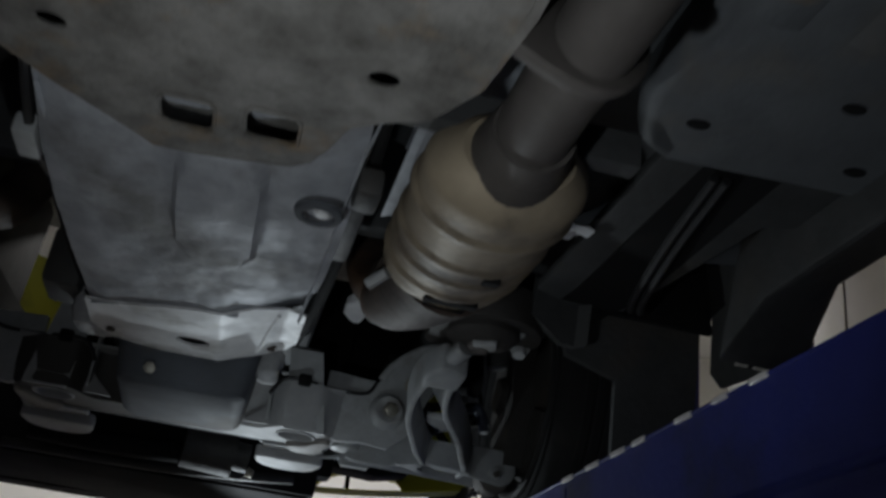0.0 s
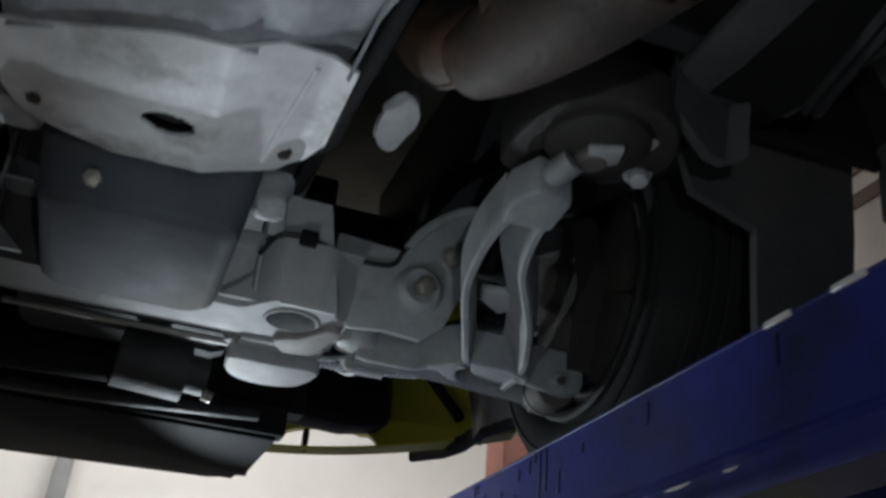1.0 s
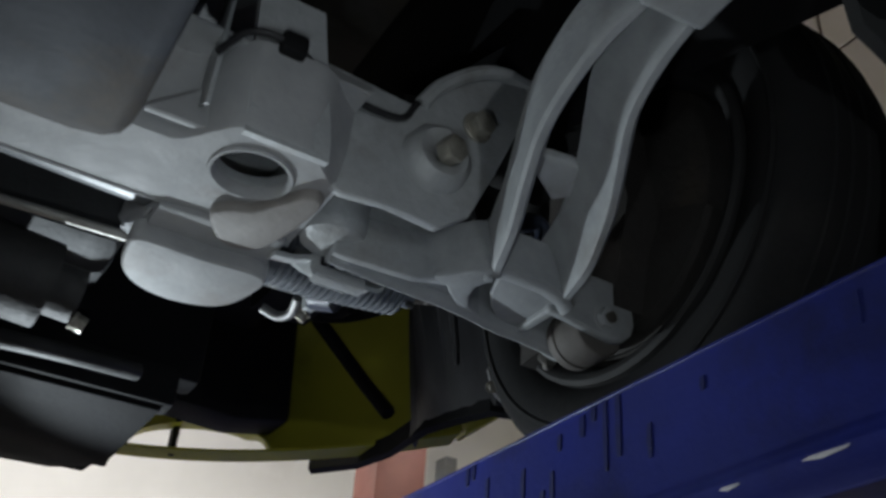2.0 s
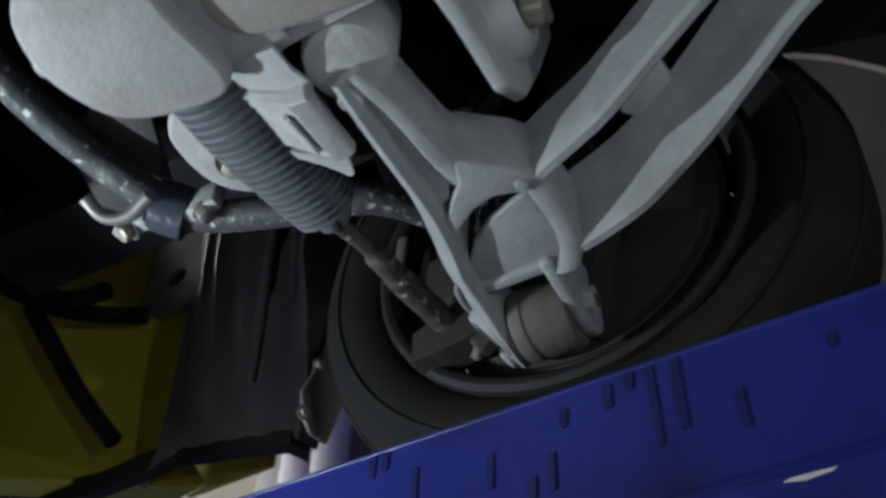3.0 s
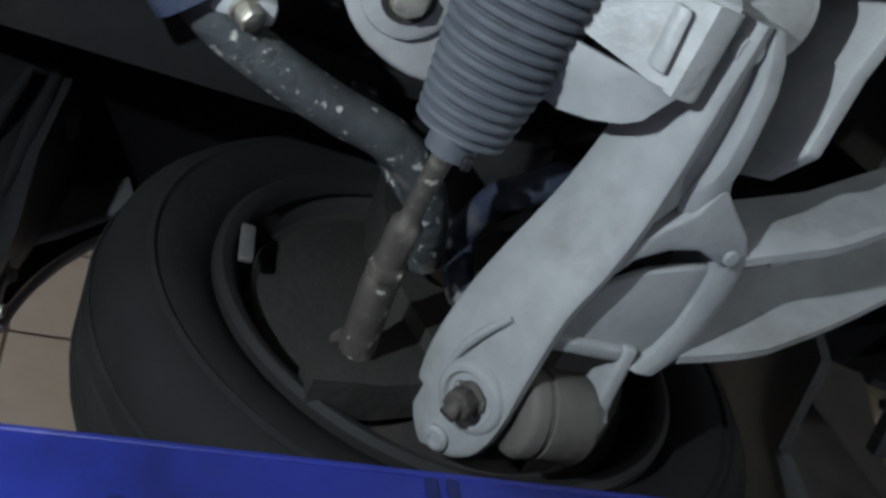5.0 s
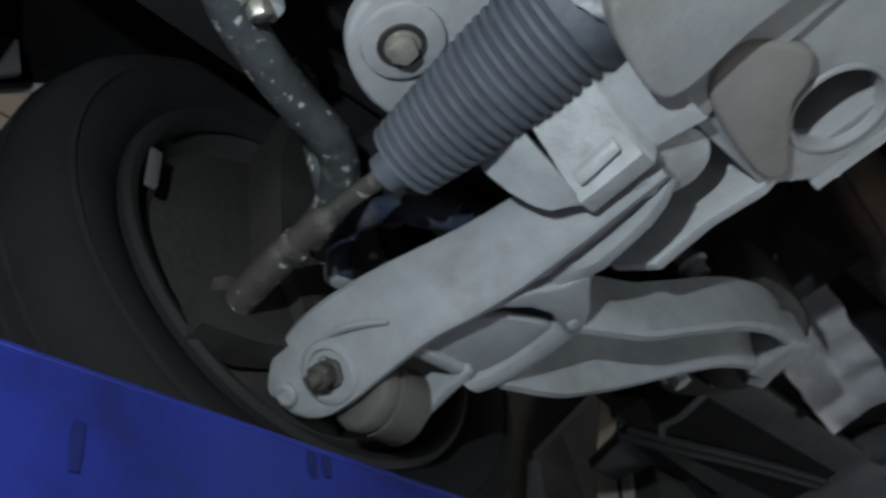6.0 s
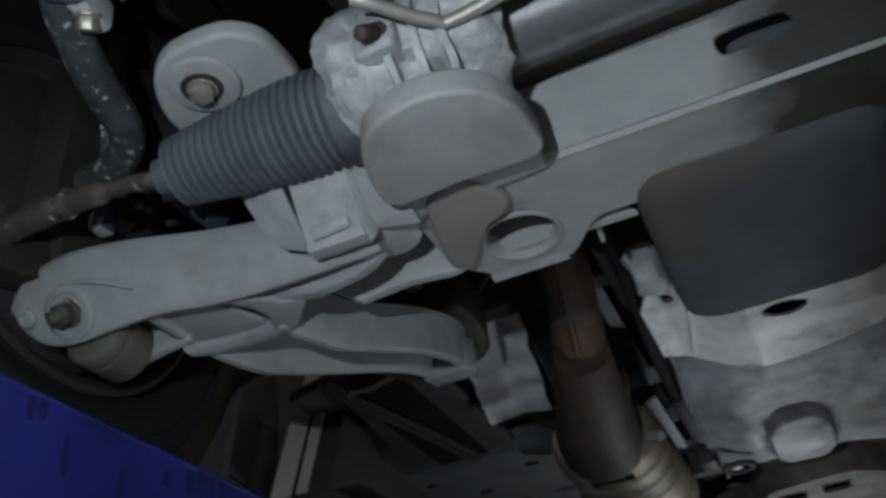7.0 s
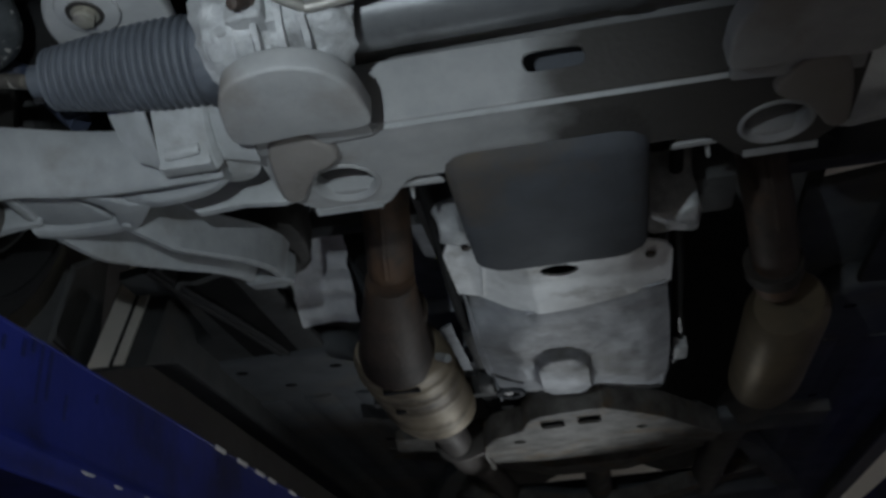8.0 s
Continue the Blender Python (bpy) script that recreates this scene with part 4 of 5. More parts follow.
# ---- steering ----
def steering_rack():
    root = thing("steering_rack", "dusty steering rack with grey rubber bellows and dirty tie rod", "steering rack")
    a, b = Vector((0.272, 0.185, 1.765)), Vector((0.452, 0.1935, 1.764))
    n = 20

    def bellow(t):
        if t > 0.90:
            return 0.0165
        base = 0.0425 - 0.0135 * max(0.0, (t - 0.25) / 0.65) ** 1.25
        w = 0.5 + 0.5 * math.cos(2 * math.pi * n * t / 0.9)
        return base + 0.0012 - 0.0040 * (1 - w) ** 3

    pts = [a.lerp(b, i / 320) for i in range(321)]
    part("bellows", tube(pts, bellow, 30), M_BOOT, root, "grey dusty ribbed rubber bellows")
    part("bellows_collar", tube([(0.258, 0.184, 1.766), (0.280, 0.1855, 1.765)], 0.046, 28), M_BOOT, root)
    part("collar_clip", block((0.262, 0.142, 1.752), (0.282, 0.152, 1.772), 0.003), M_BOOT, root)
    part("end_clip", block((0.444, 0.184, 1.744), (0.453, 0.190, 1.751), 0.001), M_CABLE, root)
    tie = spline([(0.440, 0.196, 1.759), (0.487, 0.195, 1.771), (0.530, 0.1945, 1.776), (0.566, 0.194, 1.778), (0.610, 0.191, 1.779), (0.648, 0.187, 1.779)], 8)
    part("tie_rod", tube(tie, lambda t: 0.0075 if t < 0.36 else (0.0115 if t < 0.60 else 0.0135), 14), M_TIE, root, "dirty speckled tie rod")
    part("lock_nut", hexbolt((0.545, 0.194, 1.7768), (1, 0.0, 0.02), 0.026, 0.016), M_TIE, root)
    end = ring_of([(1.752, 0.0), (1.752, 0.012), (1.758, 0.018), (1.785, 0.019), (1.80, 0.014), (1.815, 0.012), (1.815, 0.0)], 20, "z", (0.650, 0.186, 0.0))
    part("tie_rod_end", end, M_TIE, root)
    # cast housing with ribs, then the long plain tube
    house = tube(spline([(0.266, 0.198, 1.770), (0.250, 0.200, 1.772), (0.215, 0.204, 1.774), (0.180, 0.202, 1.780), (0.150, 0.192, 1.790)], 8), lambda t: 0.052 + 0.006 * math.sin(9 * t), 26)
    roughen(subdivide(house, 0.008), 0.006, 0.012, 3.0)
    part("housing", house, M_CAST, root, "pale rough cast housing")
    for k in range(5):
        x = 0.258 - 0.022 * k
        part("housing_rib", roughen(tube([(x, 0.200, 1.775), (x - 0.006, 0.200, 1.775)], 0.057, 22), 0.003, 0.02, k), M_CAST, root)
    part("housing_lug", roughen(block((0.200, 0.225, 1.742), (0.235, 0.258, 1.78), 0.006), 0.003, 0.02, 2), M_CAST, root)
    part("rack_tube", tube([(0.170, 0.180, 1.795), (-0.42, 0.170, 1.812)], 0.038, 22), M_GREYTUBE, root)
    part("tube_band", tube([(-0.10, 0.1702, 1.807), (-0.125, 0.17, 1.807)], 0.040, 22), M_GREYTUBE, root)
    part("fluid_fitting", hexbolt((0.212, 0.254, 1.760), (0.2, 0.6, -0.5), 0.013, 0.03, 0.008), M_RUST, root)
    line = spline([(0.216, 0.292, 1.76), (0.205, 0.285, 1.756), (0.172, 0.254, 1.751), (0.150, 0.247, 1.751), (0.05, 0.262, 1.757), (-0.20, 0.30, 1.77)], 6)
    part("fluid_line", tube(line, 0.0055, 10), M_SILVERLINE, root, "thin bright steel fluid line")
    return root


def anti_roll_bar():
    root = thing("anti_roll_bar", "dirt speckled anti-roll bar with rubber clamps", "anti-roll bar")
    path = spline([(-0.40, 0.395, 1.865), (0.05, 0.40, 1.862), (0.24, 0.408, 1.858), (0.330, 0.400, 1.852), (0.395, 0.378, 1.842), (0.432, 0.348, 1.832), (0.456, 0.300, 1.830), (0.474, 0.250, 1.830), (0.484, 0.212, 1.830), (0.505, 0.180, 1.832), (0.545, 0.155, 1.838), (0.585, 0.14, 1.85)], 8)
    part("bar", tube(path, 0.0165, 16), M_BAR, root)
    part("clamp_rubber", tube([(0.405, 0.378, 1.838), (0.428, 0.356, 1.832)], 0.027, 16), M_BOOTBLUE, root)
    part("clamp_plate", prism([(0.30, 0.36), (0.34, 0.335), (0.43, 0.385), (0.46, 0.42), (0.40, 0.46), (0.32, 0.43)], 1.872, 1.882, 0.003), M_UNDER_DARK, root)
    for p, ax in (((0.420, 0.330, 1.815), (0.3, -0.5, -0.8)), ((0.405, 0.402, 1.812), (-0.4, 0.4, -0.8))):
        part("clamp_strap", block((p[0] - 0.008, p[1] - 0.02, p[2]), (p[0] + 0.008, p[1] + 0.02, p[2] + 0.03), 0.004), M_BRACKET, root)
        part("bolt", hexbolt((p[0], p[1], p[2] + 0.004), ax, 0.016, 0.014, 0.011), M_BOLT, root)
    hook = tube(spline([(0.372, 0.345, 1.80), (0.376, 0.372, 1.792), (0.366, 0.392, 1.792), (0.345, 0.398, 1.80)], 6), 0.0065, 10)
    part("hook_bracket", hook, M_DULLMETAL, root, "bent pale hook bracket")
    link = tube(spline([(0.535, 0.165, 1.838), (0.520, 0.190, 1.90), (0.505, 0.20, 2.0), (0.50, 0.20, 2.15)], 6), 0.011, 10)
    part("drop_link", link, M_BAR, root)
    return root


def body_mount():
    root = thing("body_mount_plate", "pale round mount plate with a worn bolt", "mount plate", "body mount plates")
    disc = smooth_outline([(0.345, 0.285), (0.385, 0.282), (0.412, 0.258), (0.425, 0.215), (0.41, 0.17), (0.36, 0.15), (0.31, 0.19), (0.305, 0.25), (0.32, 0.276)], 4)
    part("plate", prism(disc, 1.793, 1.812, 0.005, segs=3), M_SUB, root)
    part("step", prism(circle(0.372, 0.246, 0.030), 1.788, 1.795, 0.003), M_SUB, root)
    part("bolt_recess", ring_of([(1.787, 0.0125), (1.7865, 0.0165), (1.789, 0.018)], 24, "z", (0.374, 0.246, 0.0)), M_HUBDARK, root)
    part("bolt", hexbolt((0.374, 0.246, 1.790), (0, 0.05, -1), 0.019, 0.012, 0.0135), M_BOLT, root, "worn brass-toned bolt head")
    return root


# ---- wheel ----
def wheel(side):
    root = thing("wheel", "black tyred road wheel standing on the lift runway", "wheel", "front wheels")
    c = (0.0, 0.075, 1.889)
    R = 0.298

    def put(name, bm, m, label="", parent=root):
        return part(name, bm if side > 0 else mirror_bm(bm), m, parent, label)

    prof = [(0.672, 0.205), (0.660, 0.212), (0.648, 0.235), (0.643, 0.254), (0.650, 0.276), (0.664, 0.290), (0.690, 0.297), (0.725, 0.298), (0.770, 0.297), (0.796, 0.288), (0.812, 0.270), (0.818, 0.250), (0.820, 0.23), (0.82, 0.21), (0.81, 0.205)]
    put("tyre", ring_of(prof, 72, "x", c), M_RUBBER, "dusty black rubber tyre")
    for u in (0.688, 0.712, 0.736):
        put("tread_band", ring_of([(u, 0.2975), (u + 0.002, 0.300), (u + 0.018, 0.300), (u + 0.02, 0.2975)], 72, "x", c), M_RUBBER)
    put("sidewall_rib", ring_of([(0.6435, 0.257), (0.641, 0.260), (0.6435, 0.264), (0.647, 0.264)], 72, "x", c), M_RUBBER)
    rim = [(0.668, 0.2075), (0.660, 0.206), (0.660, 0.200), (0.672, 0.196), (0.69, 0.180), (0.76, 0.175), (0.81, 0.19), (0.81, 0.206)]
    put("rim", ring_of(rim, 60, "x", c), M_GREYSTEELDARK)
    put("rim_lip", ring_of([(0.664, 0.190), (0.656, 0.193), (0.650, 0.199), (0.649, 0.205), (0.653, 0.2105), (0.662, 0.211)], 72, "x", c), M_RIMLIP)
    if side > 0:
        put("balance_weight", prism([(0.255, 1.893), (0.267, 1.893), (0.262, 1.945), (0.250, 1.943)], 0, 0.006, 0.002, (), sideways(0.647)), M_DULLMETAL)
    put("rim_disc", ring_of([(0.775, 0.0), (0.775, 0.06), (0.79, 0.1), (0.77, 0.176), (0.78, 0.178), (0.80, 0.1), (0.79, 0.0)], 48, "x", c), M_UNDER_DARK)
    return root


def hub_assembly():
    root = thing("steering_knuckle", "dark rusty steering knuckle with brake disc and shield", "knuckle")
    c = (0.0, 0.075, 1.889)
    part("brake_disc", ring_of([(0.706, 0.06), (0.706, 0.140), (0.710, 0.143), (0.726, 0.143), (0.730, 0.140), (0.730, 0.06)], 48, "x", c), M_HUBDARK, root)
    part("dust_shield", ring_of([(0.655, 0.04), (0.662, 0.09), (0.672, 0.140), (0.680, 0.168), (0.676, 0.174), (0.684, 0.178), (0.69, 0.170), (0.684, 0.14), (0.672, 0.05)], 48, "x", c), M_HUBDARK, root)
    part("hub", ring_of([(0.60, 0.0), (0.60, 0.035), (0.63, 0.05), (0.69, 0.058), (0.70, 0.0)], 28, "x", c), M_HUBDARK, root)
    up = [[(0.615, y0, z), (0.685, y0, z), (0.685, y1, z), (0.615, y1, z)] for y0, y1, z in ((0.03, 0.115, 1.735), (0.02, 0.13, 1.78), (0.0, 0.15, 1.86), (0.02, 0.14, 1.98), (0.05, 0.11, 2.10))]
    part("upright", loft(up), M_HUBDARK, root)
    part("steering_lever", loft([[(0.63, y, z0), (0.665, y, z0), (0.665, y, z1), (0.63, y, z1)] for y, z0, z1 in ((0.12, 1.76, 1.85), (0.17, 1.745, 1.80), (0.225, 1.74, 1.775))]), M_HUBDARK, root)
    cal = [[(0.655, 0.075 + r * math.cos(a), 1.889 + r * math.sin(a)) for r, a in ((0.10, a0), (0.165, a0))] + [(0.745, 0.075 + r * math.cos(a), 1.889 + r * math.sin(a)) for r, a in ((0.165, a0), (0.10, a0))] for a0 in np.linspace(-2.75, -1.75, 8)]
    part("caliper", loft(cal), M_HUBDARK, root)
    strut = tube([(0.60, 0.075, 1.95), (0.56, 0.06, 2.4)], 0.028, 16)
    part("strut", strut, M_UNDER_DARK, root)
    wire = spline([(0.592, 0.108, 1.815), (0.5825, 0.110, 1.845), (0.571, 0.110, 1.862), (0.5525, 0.110, 1.860), (0.5125, 0.110, 1.838), (0.490, 0.108, 1.812), (0.455, 0.105, 1.775)], 6)
    part("sensor_hose", tube(wire, 0.0125, 12), M_BOOTBLUE, root)
    part("axle_boot", tube([(0.36, 0.09, 1.915), (0.56, 0.08, 1.925)], lambda t: 0.024 + (0.024 if t > 0.72 else 0.0) + 0.003 * math.cos(90 * t), 18), M_RUBBER, root)
    part("hose_band", block((0.583, 0.098, 1.812), (0.600, 0.120, 1.832), 0.003), M_BRACKET, root)
    # two small bright blocks stand in for glints inside the wheel
    for p in ((0.657, 0.231, 1.757), (0.657, 0.216, 1.755)):
        part("clip", block((p[0] - 0.003, p[1] - 0.003, p[2] - 0.006), (p[0] + 0.003, p[1] + 0.003, p[2] + 0.006), 0.001), M_BOLT, root)
    return root


# ---- engine, gearbox, exhaust ----
def oil_pan():
    root = thing("oil_pan", "dark grey painted oil pan under the engine", "oil pan")
    rows = []
    for z, x0, x1, y0, y1, c in ((1.93, -0.150, 0.112, -0.27, 0.10, 0.02), (1.80, -0.140, 0.100, -0.252, 0.085, 0.026), (1.735, -0.132, 0.092, -0.244, 0.05, 0.030), (1.708, -0.126, 0.086, -0.237, 0.03, 0.032), (1.700, -0.116, 0.076, -0.226, 0.02, 0.030)):
        ring = []
        for cx, cy, a0 in ((x1 - c, y1 - c, 0), (x0 + c, y1 - c, 90), (x0 + c, y0 + c, 180), (x1 - c, y0 + c, 270)):
            ring += [(cx + c * math.cos(radians(a0 + d)), cy + c * math.sin(radians(a0 + d)), z) for d in (0, 30, 60, 90)]
        rows.append(ring)
    part("sump", loft(rows), M_PAN, root)
    part("flange", block((-0.165, -0.285, 1.93), (0.128, 0.11, 1.945), 0.004), M_PAN, root)
    part("drain_plug", hexbolt((-0.075, -0.235, 1.725), (0, -1, -0.3), 0.018, 0.012, 0.012), M_BOLT, root)
    return root


def engine():
    root = thing("engine", "oily dark engine block with its brackets", "engine")
    part("block", block((-0.24, -0.36, 1.94), (0.20, 0.50, 2.40), 0.03), M_UNDER_DARK, root)
    part("front_case", block((-0.20, 0.36, 1.80), (0.16, 0.52, 2.3), 0.03), M_UNDER_DARK, root)
    part("bracket", roughen(subdivide(block((0.098, -0.225, 1.742), (0.135, -0.19, 1.80), 0.01), 0.012), 0.008, 0.03, 1), M_CAST, root, "pale cast bracket beside the pan")
    part("bracket", roughen(subdivide(block((-0.205, -0.30, 1.76), (-0.135, -0.24, 1.86), 0.01), 0.02), 0.008, 0.03, 4), M_CAST, root, "pale cast bracket beside the pan")
    part("starter", tube([(0.14, -0.40, 1.86), (0.14, -0.24, 1.86)], 0.04, 20), M_UNDER_DARK, root)
    part("knock_cover", block((-0.26, -0.34, 1.80), (-0.20, -0.24, 1.90), 0.012), M_UNDER_DARK, root)
    part("bell_housing", tube([(-0.015, -0.36, 1.955), (-0.015, -0.25, 1.955)], 0.19, 30), M_CASTDARK, root)
    part("compressor", tube([(-0.02, 0.36, 1.735), (0.09, 0.37, 1.73)], 0.05, 20), M_CASTDARK, root)
    part("compressor_head", tube([(0.09, 0.37, 1.73), (0.125, 0.372, 1.728)], 0.032, 18), M_CASTDARK, root)
    part("bolt", hexbolt((0.125, 0.372, 1.70), (1, 0, -0.3), 0.018, 0.016, 0.011), M_BOLT, root)
    part("hose", tube(spline([(-0.35, 0.40, 1.72), (-0.18, 0.38, 1.712), (-0.02, 0.39, 1.72), (0.06, 0.44, 1.74)], 6), 0.022, 12), M_RUBBER, root)
    part("pipe", tube(spline([(-0.42, 0.50, 1.70), (-0.10, 0.49, 1.698), (0.12, 0.50, 1.712), (0.24, 0.54, 1.73)], 6), 0.012, 10), M_CASTDARK, root)
    return root


def gearbox_cover():
    root = thing("gearbox_cover", "dull dented aluminium cover plate under the gearbox", "cover plate")
    # large shallow tray: rear edge under the crossmember, narrower at the front
    def height(x, y):
        u = (x - XC) / 0.17
        z = 1.752 + 0.030 * max(0.0, abs(u) - 0.62) ** 1.3 * 2.2
        z += 0.022 * max(0.0, (-0.83 - y) / 0.12)
        z += 0.037 * max(0.0, min(1.0, (x - 0.03) / 0.09)) * max(0.0, min(1.0, (y + 0.60) / 0.10))
        return z
    cols, rows_n = 46, 64
    bm = bmesh.new()
    grid = []
    for j in range(rows_n + 1):
        v = j / rows_n
        y = -0.995 + 0.53 * v
        half = 0.162 - 0.012 * v + 0.010 * math.sin(3.1 * v)
        row = []
        for i in range(cols + 1):
            u = -1 + 2 * i / cols
            x = -0.012 + half * u
            yy = y - 0.095 * (1 - v) * max(0.0, -u - 0.25) + (0.035 * u * u - 0.012 * u) * v
            z = height(x, y)
            # raised boss in the middle
            bx, by = (x - 0.010) / 0.050, (yy + 0.812) / 0.135
            d = max(abs(bx) ** 3 + abs(by) ** 3, 0.0) ** (1 / 3)
            k = max(0.0, min(1.0, (1.07 - d) / 0.17))
            z -= 0.015 * k * k * (3 - 2 * k)
            z += 0.003 * noise.noise(Vector((x * 22, yy * 16, 0.4))) + 0.0015 * noise.noise(Vector((x * 60, yy * 50, 3.1)))
            row.append(bm.verts.new((x, yy, z)))
        grid.append(row)
    for a, b in zip(grid, grid[1:]):
        for i in range(cols):
            bm.faces.new((a[i], a[i + 1], b[i + 1], b[i]))
    geom = bmesh.ops.extrude_face_region(bm, geom=bm.faces[:])
    bmesh.ops.translate(bm, verts=[v for v in geom["geom"] if isinstance(v, bmesh.types.BMVert)], vec=(0, 0, 0.003))
    part("tray", bm, M_ALU, root)
    for s in (-1, 1):
        wall = [[(-0.012 + s * (0.160 - 0.01 * v), -0.98 + 0.53 * v - 0.012 * s * v, z), (-0.012 + s * (0.157 - 0.01 * v), -0.98 + 0.53 * v - 0.012 * s * v, z)] for v in np.linspace(0, 1, 12) for z in (0,)]
        side = loft([[(p[0][0], p[0][1], 1.768), (p[0][0] + 0.016 * s, p[0][1], 1.83), (p[0][0] + 0.013 * s, p[0][1], 1.83), (p[1][0], p[1][1], 1.772)] for p in wall])
        part("side_wall", side, M_ALU, root)
    # pale front plate with a rounded nose, an oval opening and two screws
    front_x, front_y = (-0.169, -0.158, -0.134, -0.061, 0.032, 0.108, 0.132, 0.147), (-0.335, -0.308, -0.290, -0.258, -0.262, -0.254, -0.285, -0.325)
    rear_x, rear_y = (-0.169, -0.10, -0.0235, 0.072, 0.147), (-0.436, -0.462, -0.489, -0.498, -0.460)
    bm = bmesh.new()
    sheet = []
    for i in range(73):
        x = -0.169 + 0.316 * i / 72
        y0, y1 = np.interp(x, rear_x, rear_y), np.interp(x, front_x, front_y)
        column = []
        for k in range(61):
            px, py = x, y0 + (y1 - y0) * k / 60
            ox, oy = (px + 0.012) / 0.027, (py + 0.345) / 0.019
            d = math.hypot(ox, oy)
            if 0.87 < d < 1.13:
                px, py = -0.012 + 0.027 * ox / d, -0.345 + 0.019 * oy / d
            z = 1.747 + 0.035 * max(0.0, min(1.0, (px - 0.03) / 0.09)) + 0.10 * max(0.0, -px - 0.11) + 0.08 * max(0.0, py + 0.29)
            column.append(bm.verts.new((px, py, z + 0.0012 * noise.noise(Vector((px * 30, py * 30, 1.7))))))
        sheet.append(column)
    for a, b in zip(sheet, sheet[1:]):
        for k in range(60):
            c = (a[k].co + b[k + 1].co) / 2
            if math.hypot((c.x + 0.012) / 0.027, (c.y + 0.345) / 0.019) > 0.97:
                bm.faces.new((a[k], b[k], b[k + 1], a[k + 1]))
    bmesh.ops.delete(bm, geom=[v for v in bm.verts if not v.link_faces], context="VERTS")
    geom = bmesh.ops.extrude_face_region(bm, geom=bm.faces[:])
    bmesh.ops.translate(bm, verts=[v for v in geom["geom"] if isinstance(v, bmesh.types.BMVert)], vec=(0, 0, 0.004))
    bmesh.ops.recalc_face_normals(bm, faces=bm.faces)
    part("front_plate", bm, M_ALU_LIGHT, root, "pale aluminium front plate with an oval opening")
    lip = spline([(-0.160, -0.436, 0), (-0.10, -0.460, 0), (-0.0235, -0.486, 0), (0.05, -0.494, 0)], 6)
    part("plate_lip", loft([[(p.x, p.y, 1.748), (p.x, p.y + 0.003, 1.748), (p.x, p.y + 0.008, 1.792), (p.x, p.y + 0.005, 1.792)] for p in lip]), M_ALU, root)
    part("plate_rib", tube([(0.088, -0.285, 1.769), (0.096, -0.36, 1.771), (0.108, -0.46, 1.775)], 0.003, 8), M_ALU_LIGHT, root)
    for x, y, z in ((-0.138, -0.330, 1.752), (0.109, -0.296, 1.781)):
        part("screw", hexbolt((x, y, z), (0, 0, -1), 0.012, 0.008, 0.009), M_RUST, root)
    part("mount_ring", ring_of([(1.748, 0.016), (1.745, 0.019), (1.746, 0.026), (1.752, 0.028)], 24, "z", (0.118, -0.872, 0.0)), M_PAN, root)
    part("mount_stud", hexbolt((0.122, -0.872, 1.756), (0, 0, -1), 0.016, 0.008, 0.012), M_ALU_LIGHT, root)
    return root


def gearbox():
    root = thing("gearbox", "dark oily gearbox casing above its cover", "gearbox")
    rows = []
    for y, r, z in ((-0.36, 0.19, 1.96), (-0.45, 0.17, 1.95), (-0.62, 0.15, 1.94), (-1.0, 0.13, 1.93), (-1.45, 0.11, 1.93), (-1.6, 0.06, 1.93)):
        rows.append([(-0.015 + r * math.cos(2 * math.pi * k / 24), y, z + 0.9 * r * math.sin(2 * math.pi * k / 24)) for k in range(24)])
    part("casing", loft(rows), M_CASTDARK, root)
    for s in (-1, 1):
        for k, y in enumerate((-0.42, -0.58, -0.76)):
            part("casing_rib", block((-0.015 + s * 0.15 - 0.012, y - 0.008, 1.84), (-0.015 + s * 0.15 + 0.012, y + 0.008, 2.0), 0.004), M_CASTDARK, root)
        part("cooler_line", tube(spline([(-0.015 + s * 0.175, -1.1, 1.84), (-0.015 + s * 0.182, -0.8, 1.815), (-0.015 + s * 0.175, -0.5, 1.80), (-0.015 + s * 0.165, -0.30, 1.81), (-0.015 + s * 0.17, -0.1, 1.86)], 6), 0.009, 10), M_RUBBER, root)
    part("bracket_arm", block((0.145, -0.86, 1.79), (0.175, -0.66, 1.93), 0.008), M_UNDER_DARK, root)
    part("lever", block((0.15, -0.915, 1.765), (0.18, -0.86, 1.80), 0.008), M_UNDER_DARK, root)
    part("foil_patch", roughen(subdivide(prism(smooth_outline([(0.222, -0.26), (0.252, -0.285), (0.270, -0.235), (0.256, -0.175), (0.230, -0.185)], 4), 1.895, 1.912, 0.003), 0.01), 0.005, 0.02, 6), M_SILVER, root, "crinkled bright foil wrap")
    shift = spline([(-0.20, -0.98, 1.83), (-0.195, -0.9, 1.79), (-0.205, -0.78, 1.80), (-0.19, -0.6, 1.82)], 6)
    part("cable", tube(shift, 0.006, 8), M_CABLE, root)
    part("cable_end", block((-0.215, -0.86, 1.775), (-0.19, -0.80, 1.80), 0.004), M_BRACKET, root)
    return root


